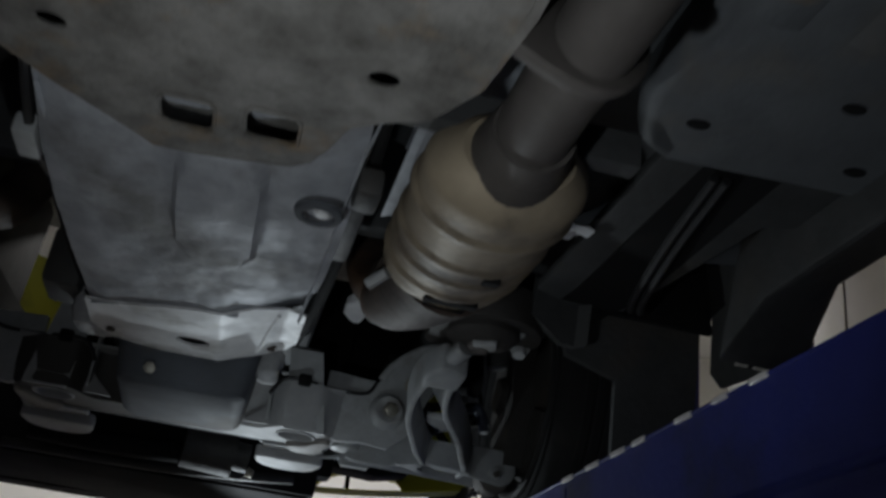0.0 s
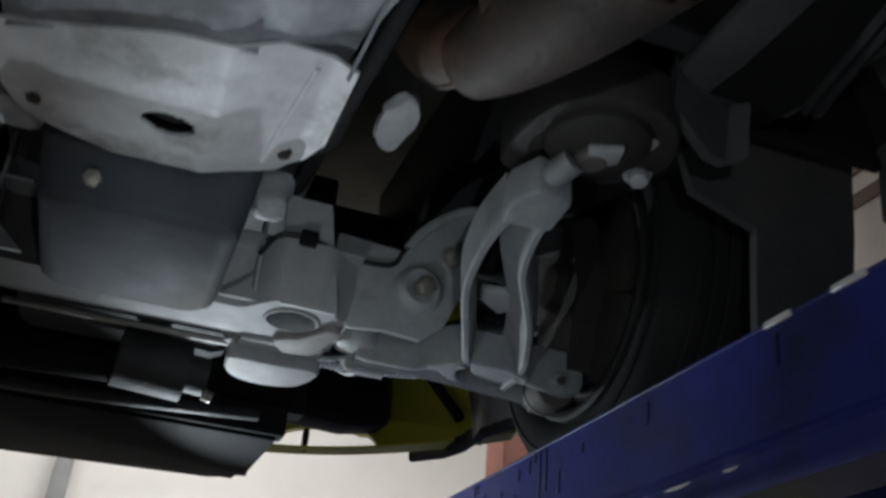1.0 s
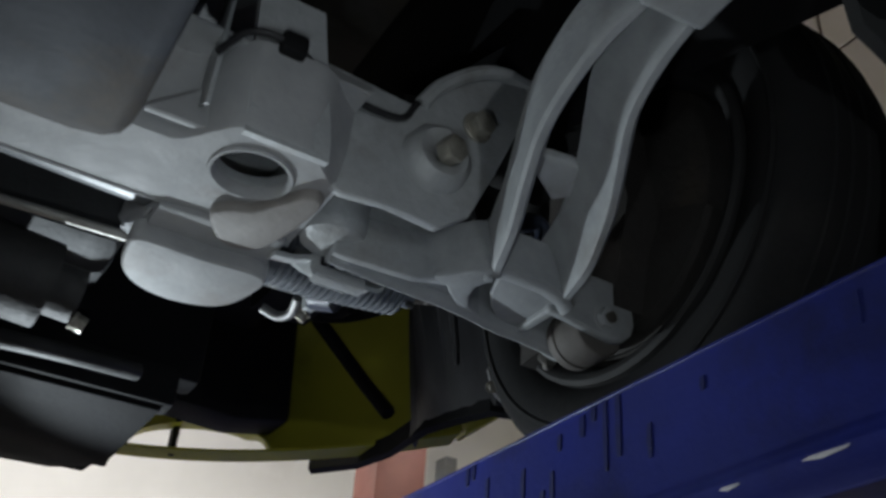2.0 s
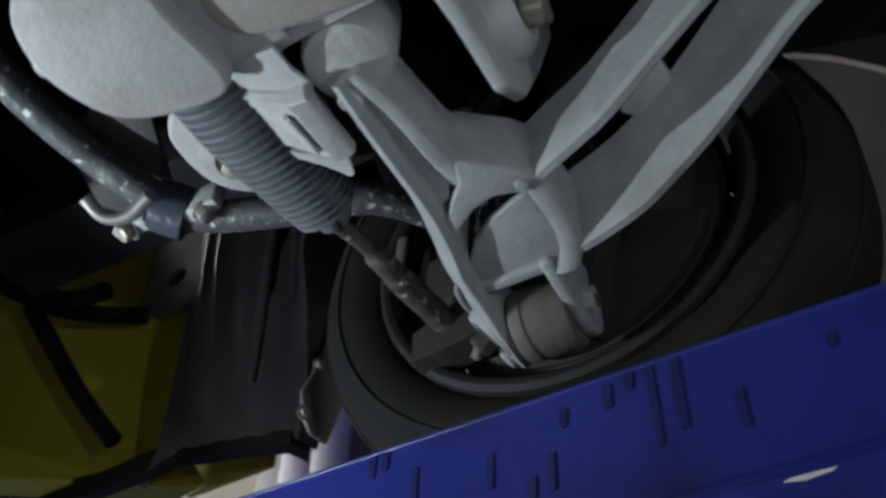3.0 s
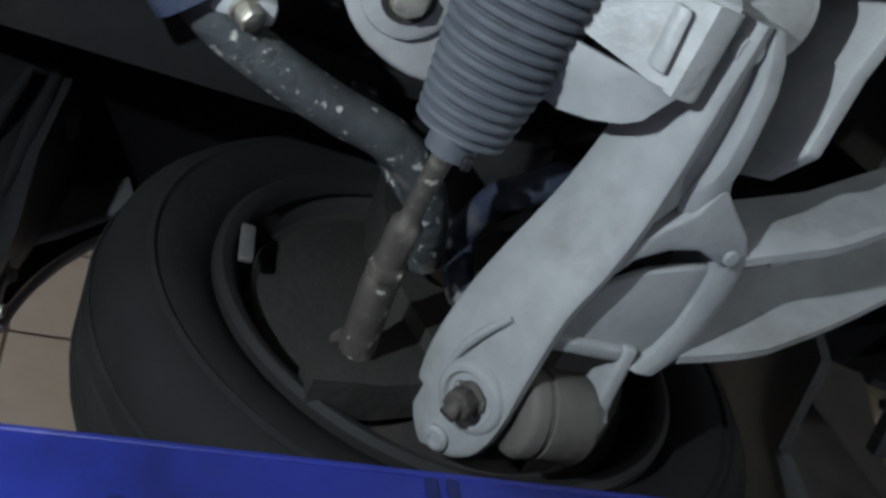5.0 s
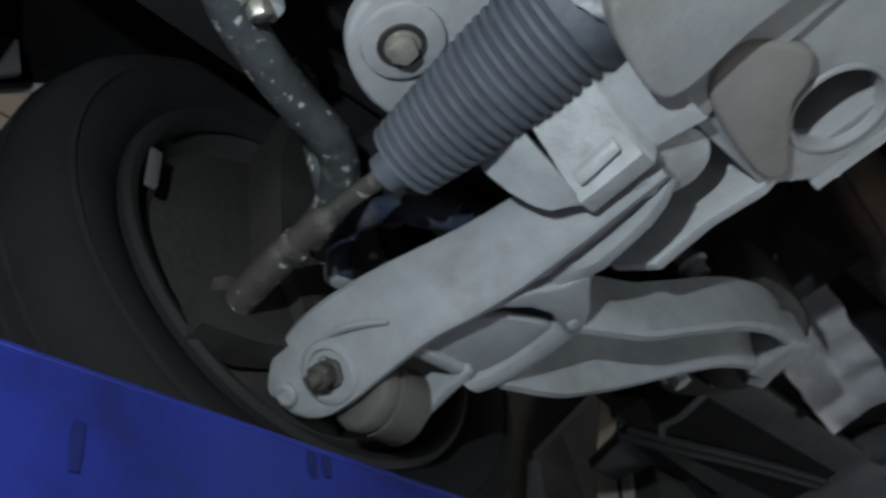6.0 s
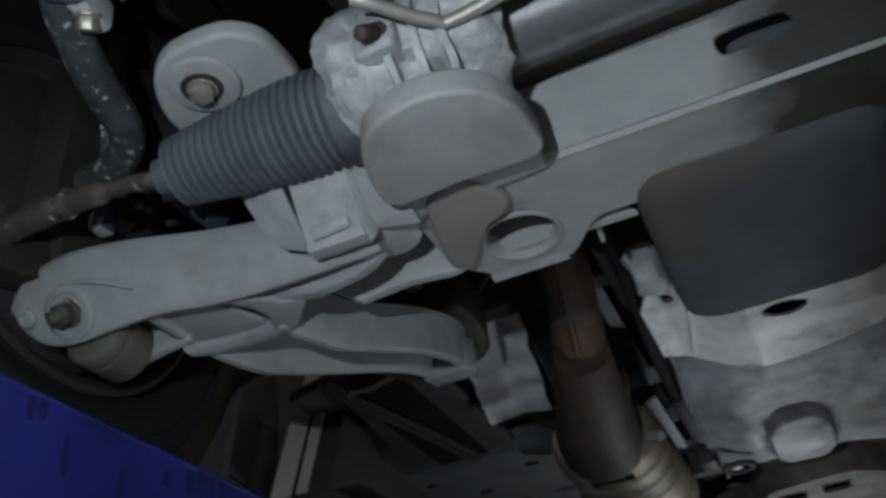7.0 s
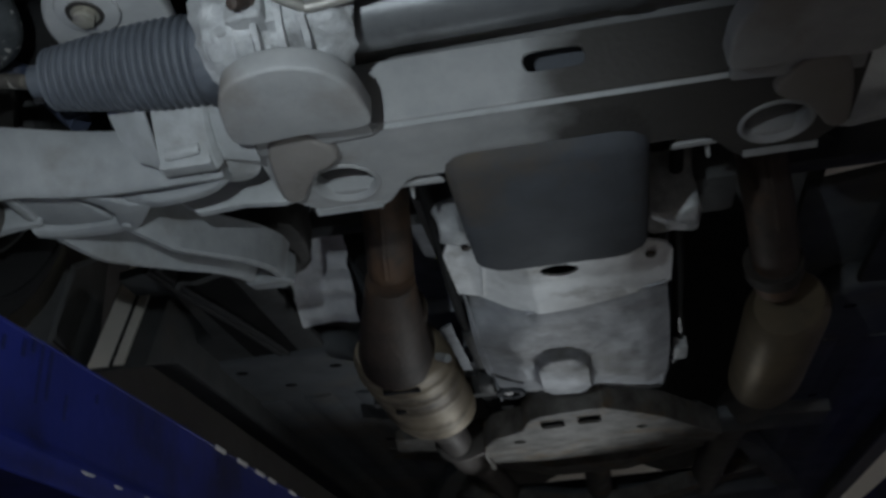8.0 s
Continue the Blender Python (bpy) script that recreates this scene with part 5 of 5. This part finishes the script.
def crossmember():
    root = thing("gearbox_crossmember", "weathered brown steel crossmember with two slots", "crossmember")
    front = [(-0.30, -1.27), (-0.235, -1.175), (-0.174, -1.085), (-0.135, -1.045), (-0.090, -1.008), (-0.052, -0.974), (-0.020, -0.974), (0.03, -0.982), (0.078, -0.992), (0.095, -1.008), (0.108, -1.040), (0.121, -1.085), (0.150, -1.106), (0.184, -1.125), (0.214, -1.185), (0.226, -1.284), (0.224, -1.42)]
    back = [(0.10, -1.46), (-0.10, -1.44), (-0.30, -1.40)]
    def slot(cx, cy):
        return [(cx - 0.023, cy - 0.016), (cx - 0.018, cy - 0.023), (cx + 0.018, cy - 0.023), (cx + 0.023, cy - 0.016), (cx + 0.023, cy + 0.020), (cx + 0.016, cy + 0.025), (cx - 0.016, cy + 0.025), (cx - 0.023, cy + 0.020)]
    holes = (slot(-0.021, -1.046), slot(0.055, -1.055), circle(0.136, -1.167, 0.013, 0.011, 14), circle(-0.128, -1.138, 0.012, 0.010, 14))
    bm = prism(front + back, 1.733, 1.739, 0.0015, tuple(h[::-1] for h in holes), None, 1)
    for v in bm.verts:
        d = -1.20 - v.co.y
        v.co.z += 0.30 * max(0.0, d) * 0.35
    part("lower_plate", bm, M_CROSS, root)
    rim = []
    pts = [Vector((*p, 0)) for p in front]
    for i, p in enumerate(pts):
        t = (pts[min(i + 1, len(pts) - 1)] - pts[max(i - 1, 0)]).normalized()
        nrm = Vector((-t.y, t.x, 0))
        q = p - nrm * 0.006
        rim.append([(p.x, p.y, 1.7335), (p.x + nrm.x * 0.002, p.y + nrm.y * 0.002, 1.738), (p.x, p.y, 1.79), (q.x, q.y, 1.79), (q.x, q.y, 1.740)])
    part("folded_edge", loft(rim), M_CROSS, root)
    for cx, cy in ((-0.021, -1.046), (0.055, -1.055)):
        lip = [(p[0], p[1]) for p in slot(cx, cy)]
        out = [(cx + (p[0] - cx) * 1.14, cy + (p[1] - cy) * 1.14) for p in lip]
        part("slot_lip", prism(out, 1.7315, 1.735, 0.001, (lip[::-1],), None, 1), M_CROSS, root)
    # black block added above the slots so they read dark
    part("inner_member", block((-0.16, -1.20, 1.80), (0.20, -1.03, 1.86), 0.012), M_BLACK, root)
    part("rear_mount", block((-0.05, -1.40, 1.78), (0.05, -1.15, 1.84), 0.01), M_UNDER_DARK, root)
    part("bar", loft([[(x, -1.02 - 0.012, 1.80), (x, -1.02 + 0.012, 1.80), (x, -1.02 + 0.012, 1.84), (x, -1.02 - 0.012, 1.84)] for x in (0.10, 0.25, 0.42)]), M_UNDER_DARK, root)
    part("side_leg", prism([(-0.302, -1.40), (-0.55, -1.42), (-0.55, -1.30), (-0.302, -1.275)], 1.77, 1.80, 0.006), M_UNDER, root)
    part("side_leg", prism([(0.20, -1.46), (0.46, -1.40), (0.44, -1.30), (0.222, -1.28)], 1.80, 1.83, 0.006), M_CROSS, root)
    return root


def catalytic_converter():
    root = thing("catalytic_converter", "tan heat-tinted catalytic converter with pressed ribs", "catalytic converter")
    a, b = Vector((0.289, -1.045, 1.774)), Vector((0.300, -0.695, 1.800))
    def rad(t):
        r = 0.085
        if t < 0.14:
            r = 0.056 + (0.085 - 0.056) * math.sin(t / 0.14 * math.pi / 2)
        if t > 0.90:
            r = 0.072 + (0.085 - 0.072) * math.cos((t - 0.90) / 0.10 * math.pi / 2)
        for c in (0.28, 0.52, 0.66, 0.80):
            r += 0.0045 * math.exp(-((t - c) / 0.022) ** 2)
        return r
    pts = [a.lerp(b, i / 70) for i in range(71)]
    rings = []
    for i, p in enumerate(pts):
        r = rad(i / 70)
        rings.append([(p.x + 1.03 * r * math.cos(2 * math.pi * k / 36), p.y, p.z + 0.77 * r * math.sin(2 * math.pi * k / 36)) for k in range(36)])
    part("shell", loft(rings), M_CAT, root)
    # black blocks stand in for the dark openings in the shell
    for t, dx, w in ((0.86, 0.004, 0.034), (0.935, 0.0, 0.027), (0.58, 0.030, 0.010)):
        p = a.lerp(b, t)
        part("shell_slot", block((p.x - w + dx, p.y - 0.007, p.z - 0.77 * rad(t) - 0.001), (p.x + w + dx, p.y + 0.007, p.z - 0.77 * rad(t) + 0.012), 0.001, segs=1), M_BLACK, root)
    part("outlet_cone", tube([a + Vector((0.0, 0.03, 0)), a + Vector((-0.001, -0.012, -0.003)), a + Vector((-0.002, -0.035, -0.006)), a + Vector((-0.003, -0.055, -0.008))], lambda t: 0.054 - 0.014 * t, 26), M_PIPE, root)
    out = spline([a + Vector((-0.002, -0.03, -0.006)), (0.283, -1.15, 1.764), (0.286, -1.26, 1.766), (0.288, -1.348, 1.770), (0.290, -1.48, 1.785), (0.290, -1.8, 1.84), (0.28, -2.6, 1.90)], 8)
    part("outlet_pipe", tube(out, 0.036, 24), M_PIPE, root, "grey brown exhaust pipe")
    part("inlet_cone", tube(spline([b + Vector((0, -0.02, 0)), b + Vector((-0.008, 0.04, 0.0)), (0.282, -0.60, 1.803), (0.268, -0.53, 1.812), (0.258, -0.475, 1.828)], 6), lambda t: 0.074 - 0.034 * t ** 0.9, 26), M_RUST, root)
    part("outlet_flange", prism(smooth_outline([(-0.075, -0.022), (0.0, -0.046), (0.045, -0.02), (0.045, 0.03), (0.0, 0.046), (-0.075, 0.022)], 4), -0.008, 0.008, 0.002, (), Matrix.Translation((0.284, -1.235, 1.766)) @ pose(0, 0, 0, 90, 0, 8)), M_PIPE, root)
    part("sensor", tube([(0.225, -0.70, 1.775), (0.205, -0.68, 1.762)], 0.008, 12), M_BRACKET, root)
    part("side_shield", prism([(0.200, -1.04), (0.226, -1.06), (0.226, -0.74), (0.202, -0.72)], 1.84, 1.845, 0.001), M_ALU, root)
    return root


def down_pipe(side):
    root = thing("exhaust_downpipe", "rusty brown exhaust downpipe beside the engine", "exhaust pipe", "exhaust downpipes")
    def put(name, bm, m, label=""):
        return part(name, bm if side > 0 else mirror_bm(bm), m, root, label)
    dx = 0.0 if side > 0 else 0.02
    path = spline([(0.224 + dx, -0.28, 2.16), (0.228 + dx, -0.305, 2.04), (0.234 + dx, -0.345, 1.955), (0.243 + dx, -0.40, 1.888), (0.255 + dx, -0.47, 1.852), (0.267 + dx, -0.56, 1.825), (0.274 + dx, -0.635, 1.810)], 8)
    put("pipe", tube(path, 0.037, 22), M_RUST)
    put("weld_seam", tube(spline([(0.228 + dx, -0.270, 2.04), (0.234 + dx, -0.309, 1.95), (0.245 + dx, -0.372, 1.867), (0.257 + dx, -0.45, 1.818)], 6), 0.006, 8), M_RUST)
    put("flange", tube([(0.264 + dx, -0.57, 1.823), (0.268 + dx, -0.595, 1.818)], 0.047, 22), M_RUSTDARK)
    if side < 0:
        put("muffler_box", tube([(0.322, -0.70, 1.80), (0.322, -0.73, 1.797), (0.318, -1.02, 1.785), (0.318, -1.06, 1.783)], lambda t: 0.084 if 0.05 < t < 0.95 else 0.066, 28, squash=0.8), M_CATDARK, "dull tan converter shell")
        put("rear_pipe", tube(spline([(0.318, -1.03, 1.785), (0.315, -1.2, 1.79), (0.30, -1.5, 1.83), (0.30, -2.6, 1.9)], 6), 0.045, 20), M_PIPE)
    return root


def heat_shield():
    root = thing("heat_shield", "bright crinkled foil heat shield above the exhaust", "heat shield")
    rows = []
    for k in range(25):
        v = k / 24
        x, y, z = 0.400 + 0.030 * v, -0.50 - 0.24 * v, 1.965 - 0.088 * v
        w = 0.003 * math.sin(26 * v) * (1 if v > 0.55 else 0.25)
        cross = [(x + u, y, z + w + 0.004 * math.cos(40 * u)) for u in np.linspace(-0.052, 0.058, 12)]
        rows.append(cross + [(px, py, pz + 0.003) for px, py, pz in cross[::-1]])
    bm = loft(rows)
    roughen(bm, 0.004, 0.022, 7)
    part("foil", bm, M_SILVER, root)
    tun = [[(0.235, y, 2.02), (0.30, y, 2.035), (0.36, y, 2.02), (0.415, y, 1.965), (0.418, y, 1.969), (0.362, y, 2.025), (0.30, y, 2.04), (0.235, y, 2.025)] for y in (-1.7, -1.3, -0.95, -0.6)]
    part("tunnel_lining", loft(tun), M_ALU, root)
    for y in (-1.22, -1.0):
        part("lining_rib", block((0.22, y - 0.006, 1.985), (0.30, y + 0.006, 2.02), 0.003), M_ALU, root)
    return root


def rear_chassis():
    """What shows beyond the crossmember: rear floor, propeller shaft and cross beams."""
    root = thing("rear_underbody", "dim brown rear underbody with shaft and cross beams", "underbody")
    part("propeller_shaft", tube([(-0.015, -1.45, 1.87), (-0.015, -3.1, 1.86)], 0.04, 18), M_CROSS, root)
    part("shaft_joint", tube([(-0.015, -1.40, 1.868), (-0.015, -1.52, 1.868)], 0.055, 18), M_UNDER_DARK, root)
    for y in (-1.75, -2.35):
        beam = [[(x, y - 0.05, z), (x, y + 0.05, z), (x, y + 0.05, z + 0.05), (x, y - 0.05, z + 0.05)] for x, z in ((-0.62, 1.90), (-0.40, 1.86), (-0.1, 1.80), (0.1, 1.80), (0.36, 1.86), (0.58, 1.90))]
        part("cross_beam", loft(beam), M_CROSS, root)
    for s in (-1, 1):
        part("rear_arm", loft([[(XC + s * x, y, z), (XC + s * (x + 0.06), y, z), (XC + s * (x + 0.06), y, z + 0.06), (XC + s * x, y, z + 0.06)] for x, y, z in ((0.20, -1.55, 1.84), (0.40, -1.95, 1.86), (0.58, -2.5, 1.84))]), M_UNDER, root)
    part("tank", block((-0.62, -3.1, 1.84), (0.56, -2.5, 1.95), 0.04), M_UNDER, root)
    part("hanger", tube(spline([(0.22, -1.5, 1.93), (0.25, -1.52, 1.85), (0.32, -1.53, 1.82), (0.38, -1.52, 1.88)], 5), 0.008, 8), M_CROSS, root)
    return root


M_GREYTUBE = material("grey_rack_tube_paint", (0.15, 0.157, 0.165), 0.42, 0.2, (0.10, 0.107, 0.115), 14, (0.05, 0.05, 0.05), 7, 0.46, 0.15, 100)
M_SILVERLINE = material("bright_steel_line", (0.42, 0.41, 0.38), 0.48, 0.5, (0.32, 0.31, 0.29), 30)
M_BOOTBLUE = material("blue_black_rubber", (0.036, 0.046, 0.080), 0.30, 0.0, (0.05, 0.058, 0.08), 20, (0.12, 0.12, 0.13), 14, 0.36, 0.3, 120)
M_GREYSTEELDARK = material("dark_wheel_steel", (0.026, 0.026, 0.027), 0.65, 0.1, (0.035, 0.035, 0.036), 10, (0.08, 0.07, 0.06), 6, 0.35, 0.2, 90)
M_CREAM = material("cream_sealed_flange", (0.72, 0.68, 0.62), 0.5, 0.0, (0.62, 0.58, 0.52), 9, (0.45, 0.41, 0.36), 7, 0.35, 0.1, 60)
M_LINER = material("scuffed_black_plastic", (0.022, 0.022, 0.024), 0.36, 0.0, (0.034, 0.034, 0.037), 14, (0.055, 0.055, 0.057), 22, 0.38, 0.3, 60, spec=0.5, streak=0.22)
M_DULLMETAL = material("dull_bare_metal", (0.30, 0.30, 0.30), 0.42, 0.5, (0.2, 0.2, 0.2), 12, (0.12, 0.11, 0.10), 7, 0.4, 0.2, 70)
M_WHITELIP = material("bright_arch_edge", (0.72, 0.71, 0.69), 0.35, 0.2, (0.6, 0.59, 0.57), 12)
M_DARKWALL = material("dark_room_backing", (0.10, 0.10, 0.105), 0.8, 0.0, (0.07, 0.07, 0.075), 2)
M_RIMLIP = material("worn_rim_edge", (0.009, 0.009, 0.0095), 0.75, 0.0, (0.007, 0.007, 0.007), 12)
M_RUSTDARK = material("dark_rusty_iron", (0.050, 0.043, 0.038), 0.7, 0.2, (0.035, 0.030, 0.027), 14, (0.085, 0.062, 0.045), 8, 0.4, 0.5, 80)
M_CASTDARK = material("dirty_cast_alloy", (0.055, 0.055, 0.055), 0.6, 0.2, (0.035, 0.035, 0.035), 14, (0.04, 0.038, 0.035), 6, 0.42, 0.5, 70)
M_CATDARK = material("dull_tan_steel", (0.26, 0.21, 0.14), 0.5, 0.5, (0.18, 0.15, 0.11), 10, (0.12, 0.10, 0.08), 6, 0.4, 0.2, 90)
M_BUMP = material("brown_dusted_steel", (0.27, 0.252, 0.237), 0.66, 0.0, (0.22, 0.207, 0.195), 14, (0.17, 0.15, 0.135), 7, 0.38, 0.2, 130)


def subframe_paint():
    """Dusty grey paint that turns dark brown towards lower x, with a wavy edge."""
    m = M_SUB.copy()
    m.name = "oil_stained_subframe_paint"
    nt = m.node_tree
    b = nt.nodes["Principled BSDF"]
    grey = b.inputs["Base Color"].links[0].from_socket
    geo = nt.nodes.new("ShaderNodeNewGeometry")
    sep = nt.nodes.new("ShaderNodeSeparateXYZ")
    nt.links.new(geo.outputs["Position"], sep.inputs[0])
    wob = nt.nodes.new("ShaderNodeTexNoise")
    wob.inputs["Scale"].default_value, wob.inputs["Detail"].default_value = 16, 5
    nt.links.new(geo.outputs["Position"], wob.inputs["Vector"])
    add = nt.nodes.new("ShaderNodeMath")
    add.operation = "MULTIPLY_ADD"
    add.inputs[1].default_value = 0.09
    nt.links.new(wob.outputs["Fac"], add.inputs[0])
    nt.links.new(sep.outputs["X"], add.inputs[2])
    edge = nt.nodes.new("ShaderNodeMapRange")
    edge.inputs["From Min"].default_value, edge.inputs["From Max"].default_value = -0.012, 0.040
    edge.inputs["To Min"].default_value, edge.inputs["To Max"].default_value = 1.0, 0.0
    nt.links.new(add.outputs[0], edge.inputs["Value"])
    x = nt.nodes.new("ShaderNodeMix")
    x.data_type = "RGBA"
    nt.links.new(edge.outputs[0], x.inputs["Factor"])
    nt.links.new(grey, x.inputs["A"])
    x.inputs["B"].default_value = (0.050, 0.047, 0.044, 1)
    nt.links.new(x.outputs["Result"], b.inputs["Base Color"])
    return m


M_SUBFRAME = subframe_paint()


def speckled(base, name, colour, size, lo, hi):
    """The same surface with small pale splashes of dried mud."""
    m = base.copy()
    m.name = name
    nt = m.node_tree
    b = nt.nodes["Principled BSDF"]
    under = b.inputs["Base Color"].links[0].from_socket
    geo = nt.nodes.new("ShaderNodeNewGeometry")
    spots = nt.nodes.new("ShaderNodeTexNoise")
    spots.inputs["Scale"].default_value, spots.inputs["Detail"].default_value = size, 3
    nt.links.new(geo.outputs["Position"], spots.inputs["Vector"])
    cut = nt.nodes.new("ShaderNodeMapRange")
    cut.inputs["From Min"].default_value, cut.inputs["From Max"].default_value = lo, hi
    nt.links.new(spots.outputs["Fac"], cut.inputs["Value"])
    x = nt.nodes.new("ShaderNodeMix")
    x.data_type = "RGBA"
    nt.links.new(cut.outputs[0], x.inputs["Factor"])
    nt.links.new(under, x.inputs["A"])
    x.inputs["B"].default_value = (*colour, 1)
    nt.links.new(x.outputs["Result"], b.inputs["Base Color"])
    return m


M_BAR = speckled(M_BAR, "mud_flecked_bar", (0.50, 0.49, 0.46), 105, 0.62, 0.68)
M_TIE = speckled(M_TIE, "mud_flecked_steel", (0.42, 0.40, 0.36), 95, 0.63, 0.69)

def nest(root, holder, *names):
    """Hang small pieces under the part that carries them."""
    def middle(ob):
        return sum((Vector(c) for c in ob.bound_box), Vector()) / 8

    kids = list(root.children)
    base = lambda ob: ob.name.split(".")[0]
    holders = [ob for ob in kids if base(ob) == holder]
    for ob in kids:
        if base(ob) in names and holders:
            ob.parent = min(holders, key=lambda h: (middle(h) - middle(ob)).length)
    return root


workshop()
for side in (1, -1):
    runway = lift_runway(side)
    nest(runway, "side_rail", "oil_run", "worn_patch", "rim")
    nest(runway, "lift_leg", "foot_plate")
nest(lift_post(), "column", "face_plate", "foot_plate")
shop_clutter()
car = car_body()
nest(car, "front_bumper", "bumper_lip", "lip_strut", "bumper_stay")
nest(car, "floor_tray", "drain_plug", "pressed_rib")
nest(car, "toe_board", "brake_line")
nest(car, "wheel_arch", "arch_lip", "arch_pad", "arch_return")
nest(car, "liner_edge", "screw")
nest(car, "arch_liner", "liner_rib")
nest(car, "sill", "sill_flange")
subframe = front_subframe()
nest(subframe, "front_pad", "pad_neck")
nest(subframe, "mount_plate", "mount_collar", "mount_boss", "bolt")
nest(subframe, "strap", "strap_flange", "cable_clip")
nest(subframe, "front_face", "slot_back", "weld_bead")
nest(subframe, "floor_plate", "opening_rim", "opening_well")
arm = control_arm()
nest(arm, "pinch_bolt", "pinch_bolt_head", "pinch_nut", "bolt_end")
nest(arm, "front_flange", "crease", "lug_boss", "tip_nub")
nest(arm, "rear_prong")
nest(arm, "centre_plate", "knot")
nest(arm, "leg_web", "slot_bridge")
nest(arm, "front_bush", "bush_bolt")
nest(arm_bracket(), "ridge", "raised_pad", "stamped_mark")
nest(rear_bush(), "carrier", "bolt", "label_plate")
rack = steering_rack()
nest(rack, "bellows", "bellows_collar", "collar_clip", "end_clip")
nest(rack, "housing", "housing_rib", "housing_lug", "fluid_fitting")
nest(rack, "tie_rod", "lock_nut", "tie_rod_end")
nest(rack, "rack_tube", "tube_band")
nest(anti_roll_bar(), "clamp_strap", "bolt")
nest(body_mount(), "step", "bolt")
for side in (1, -1):
    road_wheel = wheel(side)
    nest(road_wheel, "tyre", "tread_band", "sidewall_rib")
    nest(road_wheel, "rim", "rim_lip", "rim_disc", "balance_weight")
nest(hub_assembly(), "sensor_hose", "hose_band")
oil_pan()
engine()
gearbox()
cover = gearbox_cover()
nest(cover, "front_plate", "screw", "plate_rib")
nest(cover, "tray", "mount_ring", "mount_stud")
nest(crossmember(), "lower_plate", "slot_lip", "folded_edge")
nest(catalytic_converter(), "shell", "shell_slot")
for side in (1, -1):
    nest(down_pipe(side), "pipe", "weld_seam", "flange")
nest(heat_shield(), "tunnel_lining", "lining_rib")
rear_chassis()
tiled_wall()
tile_border()
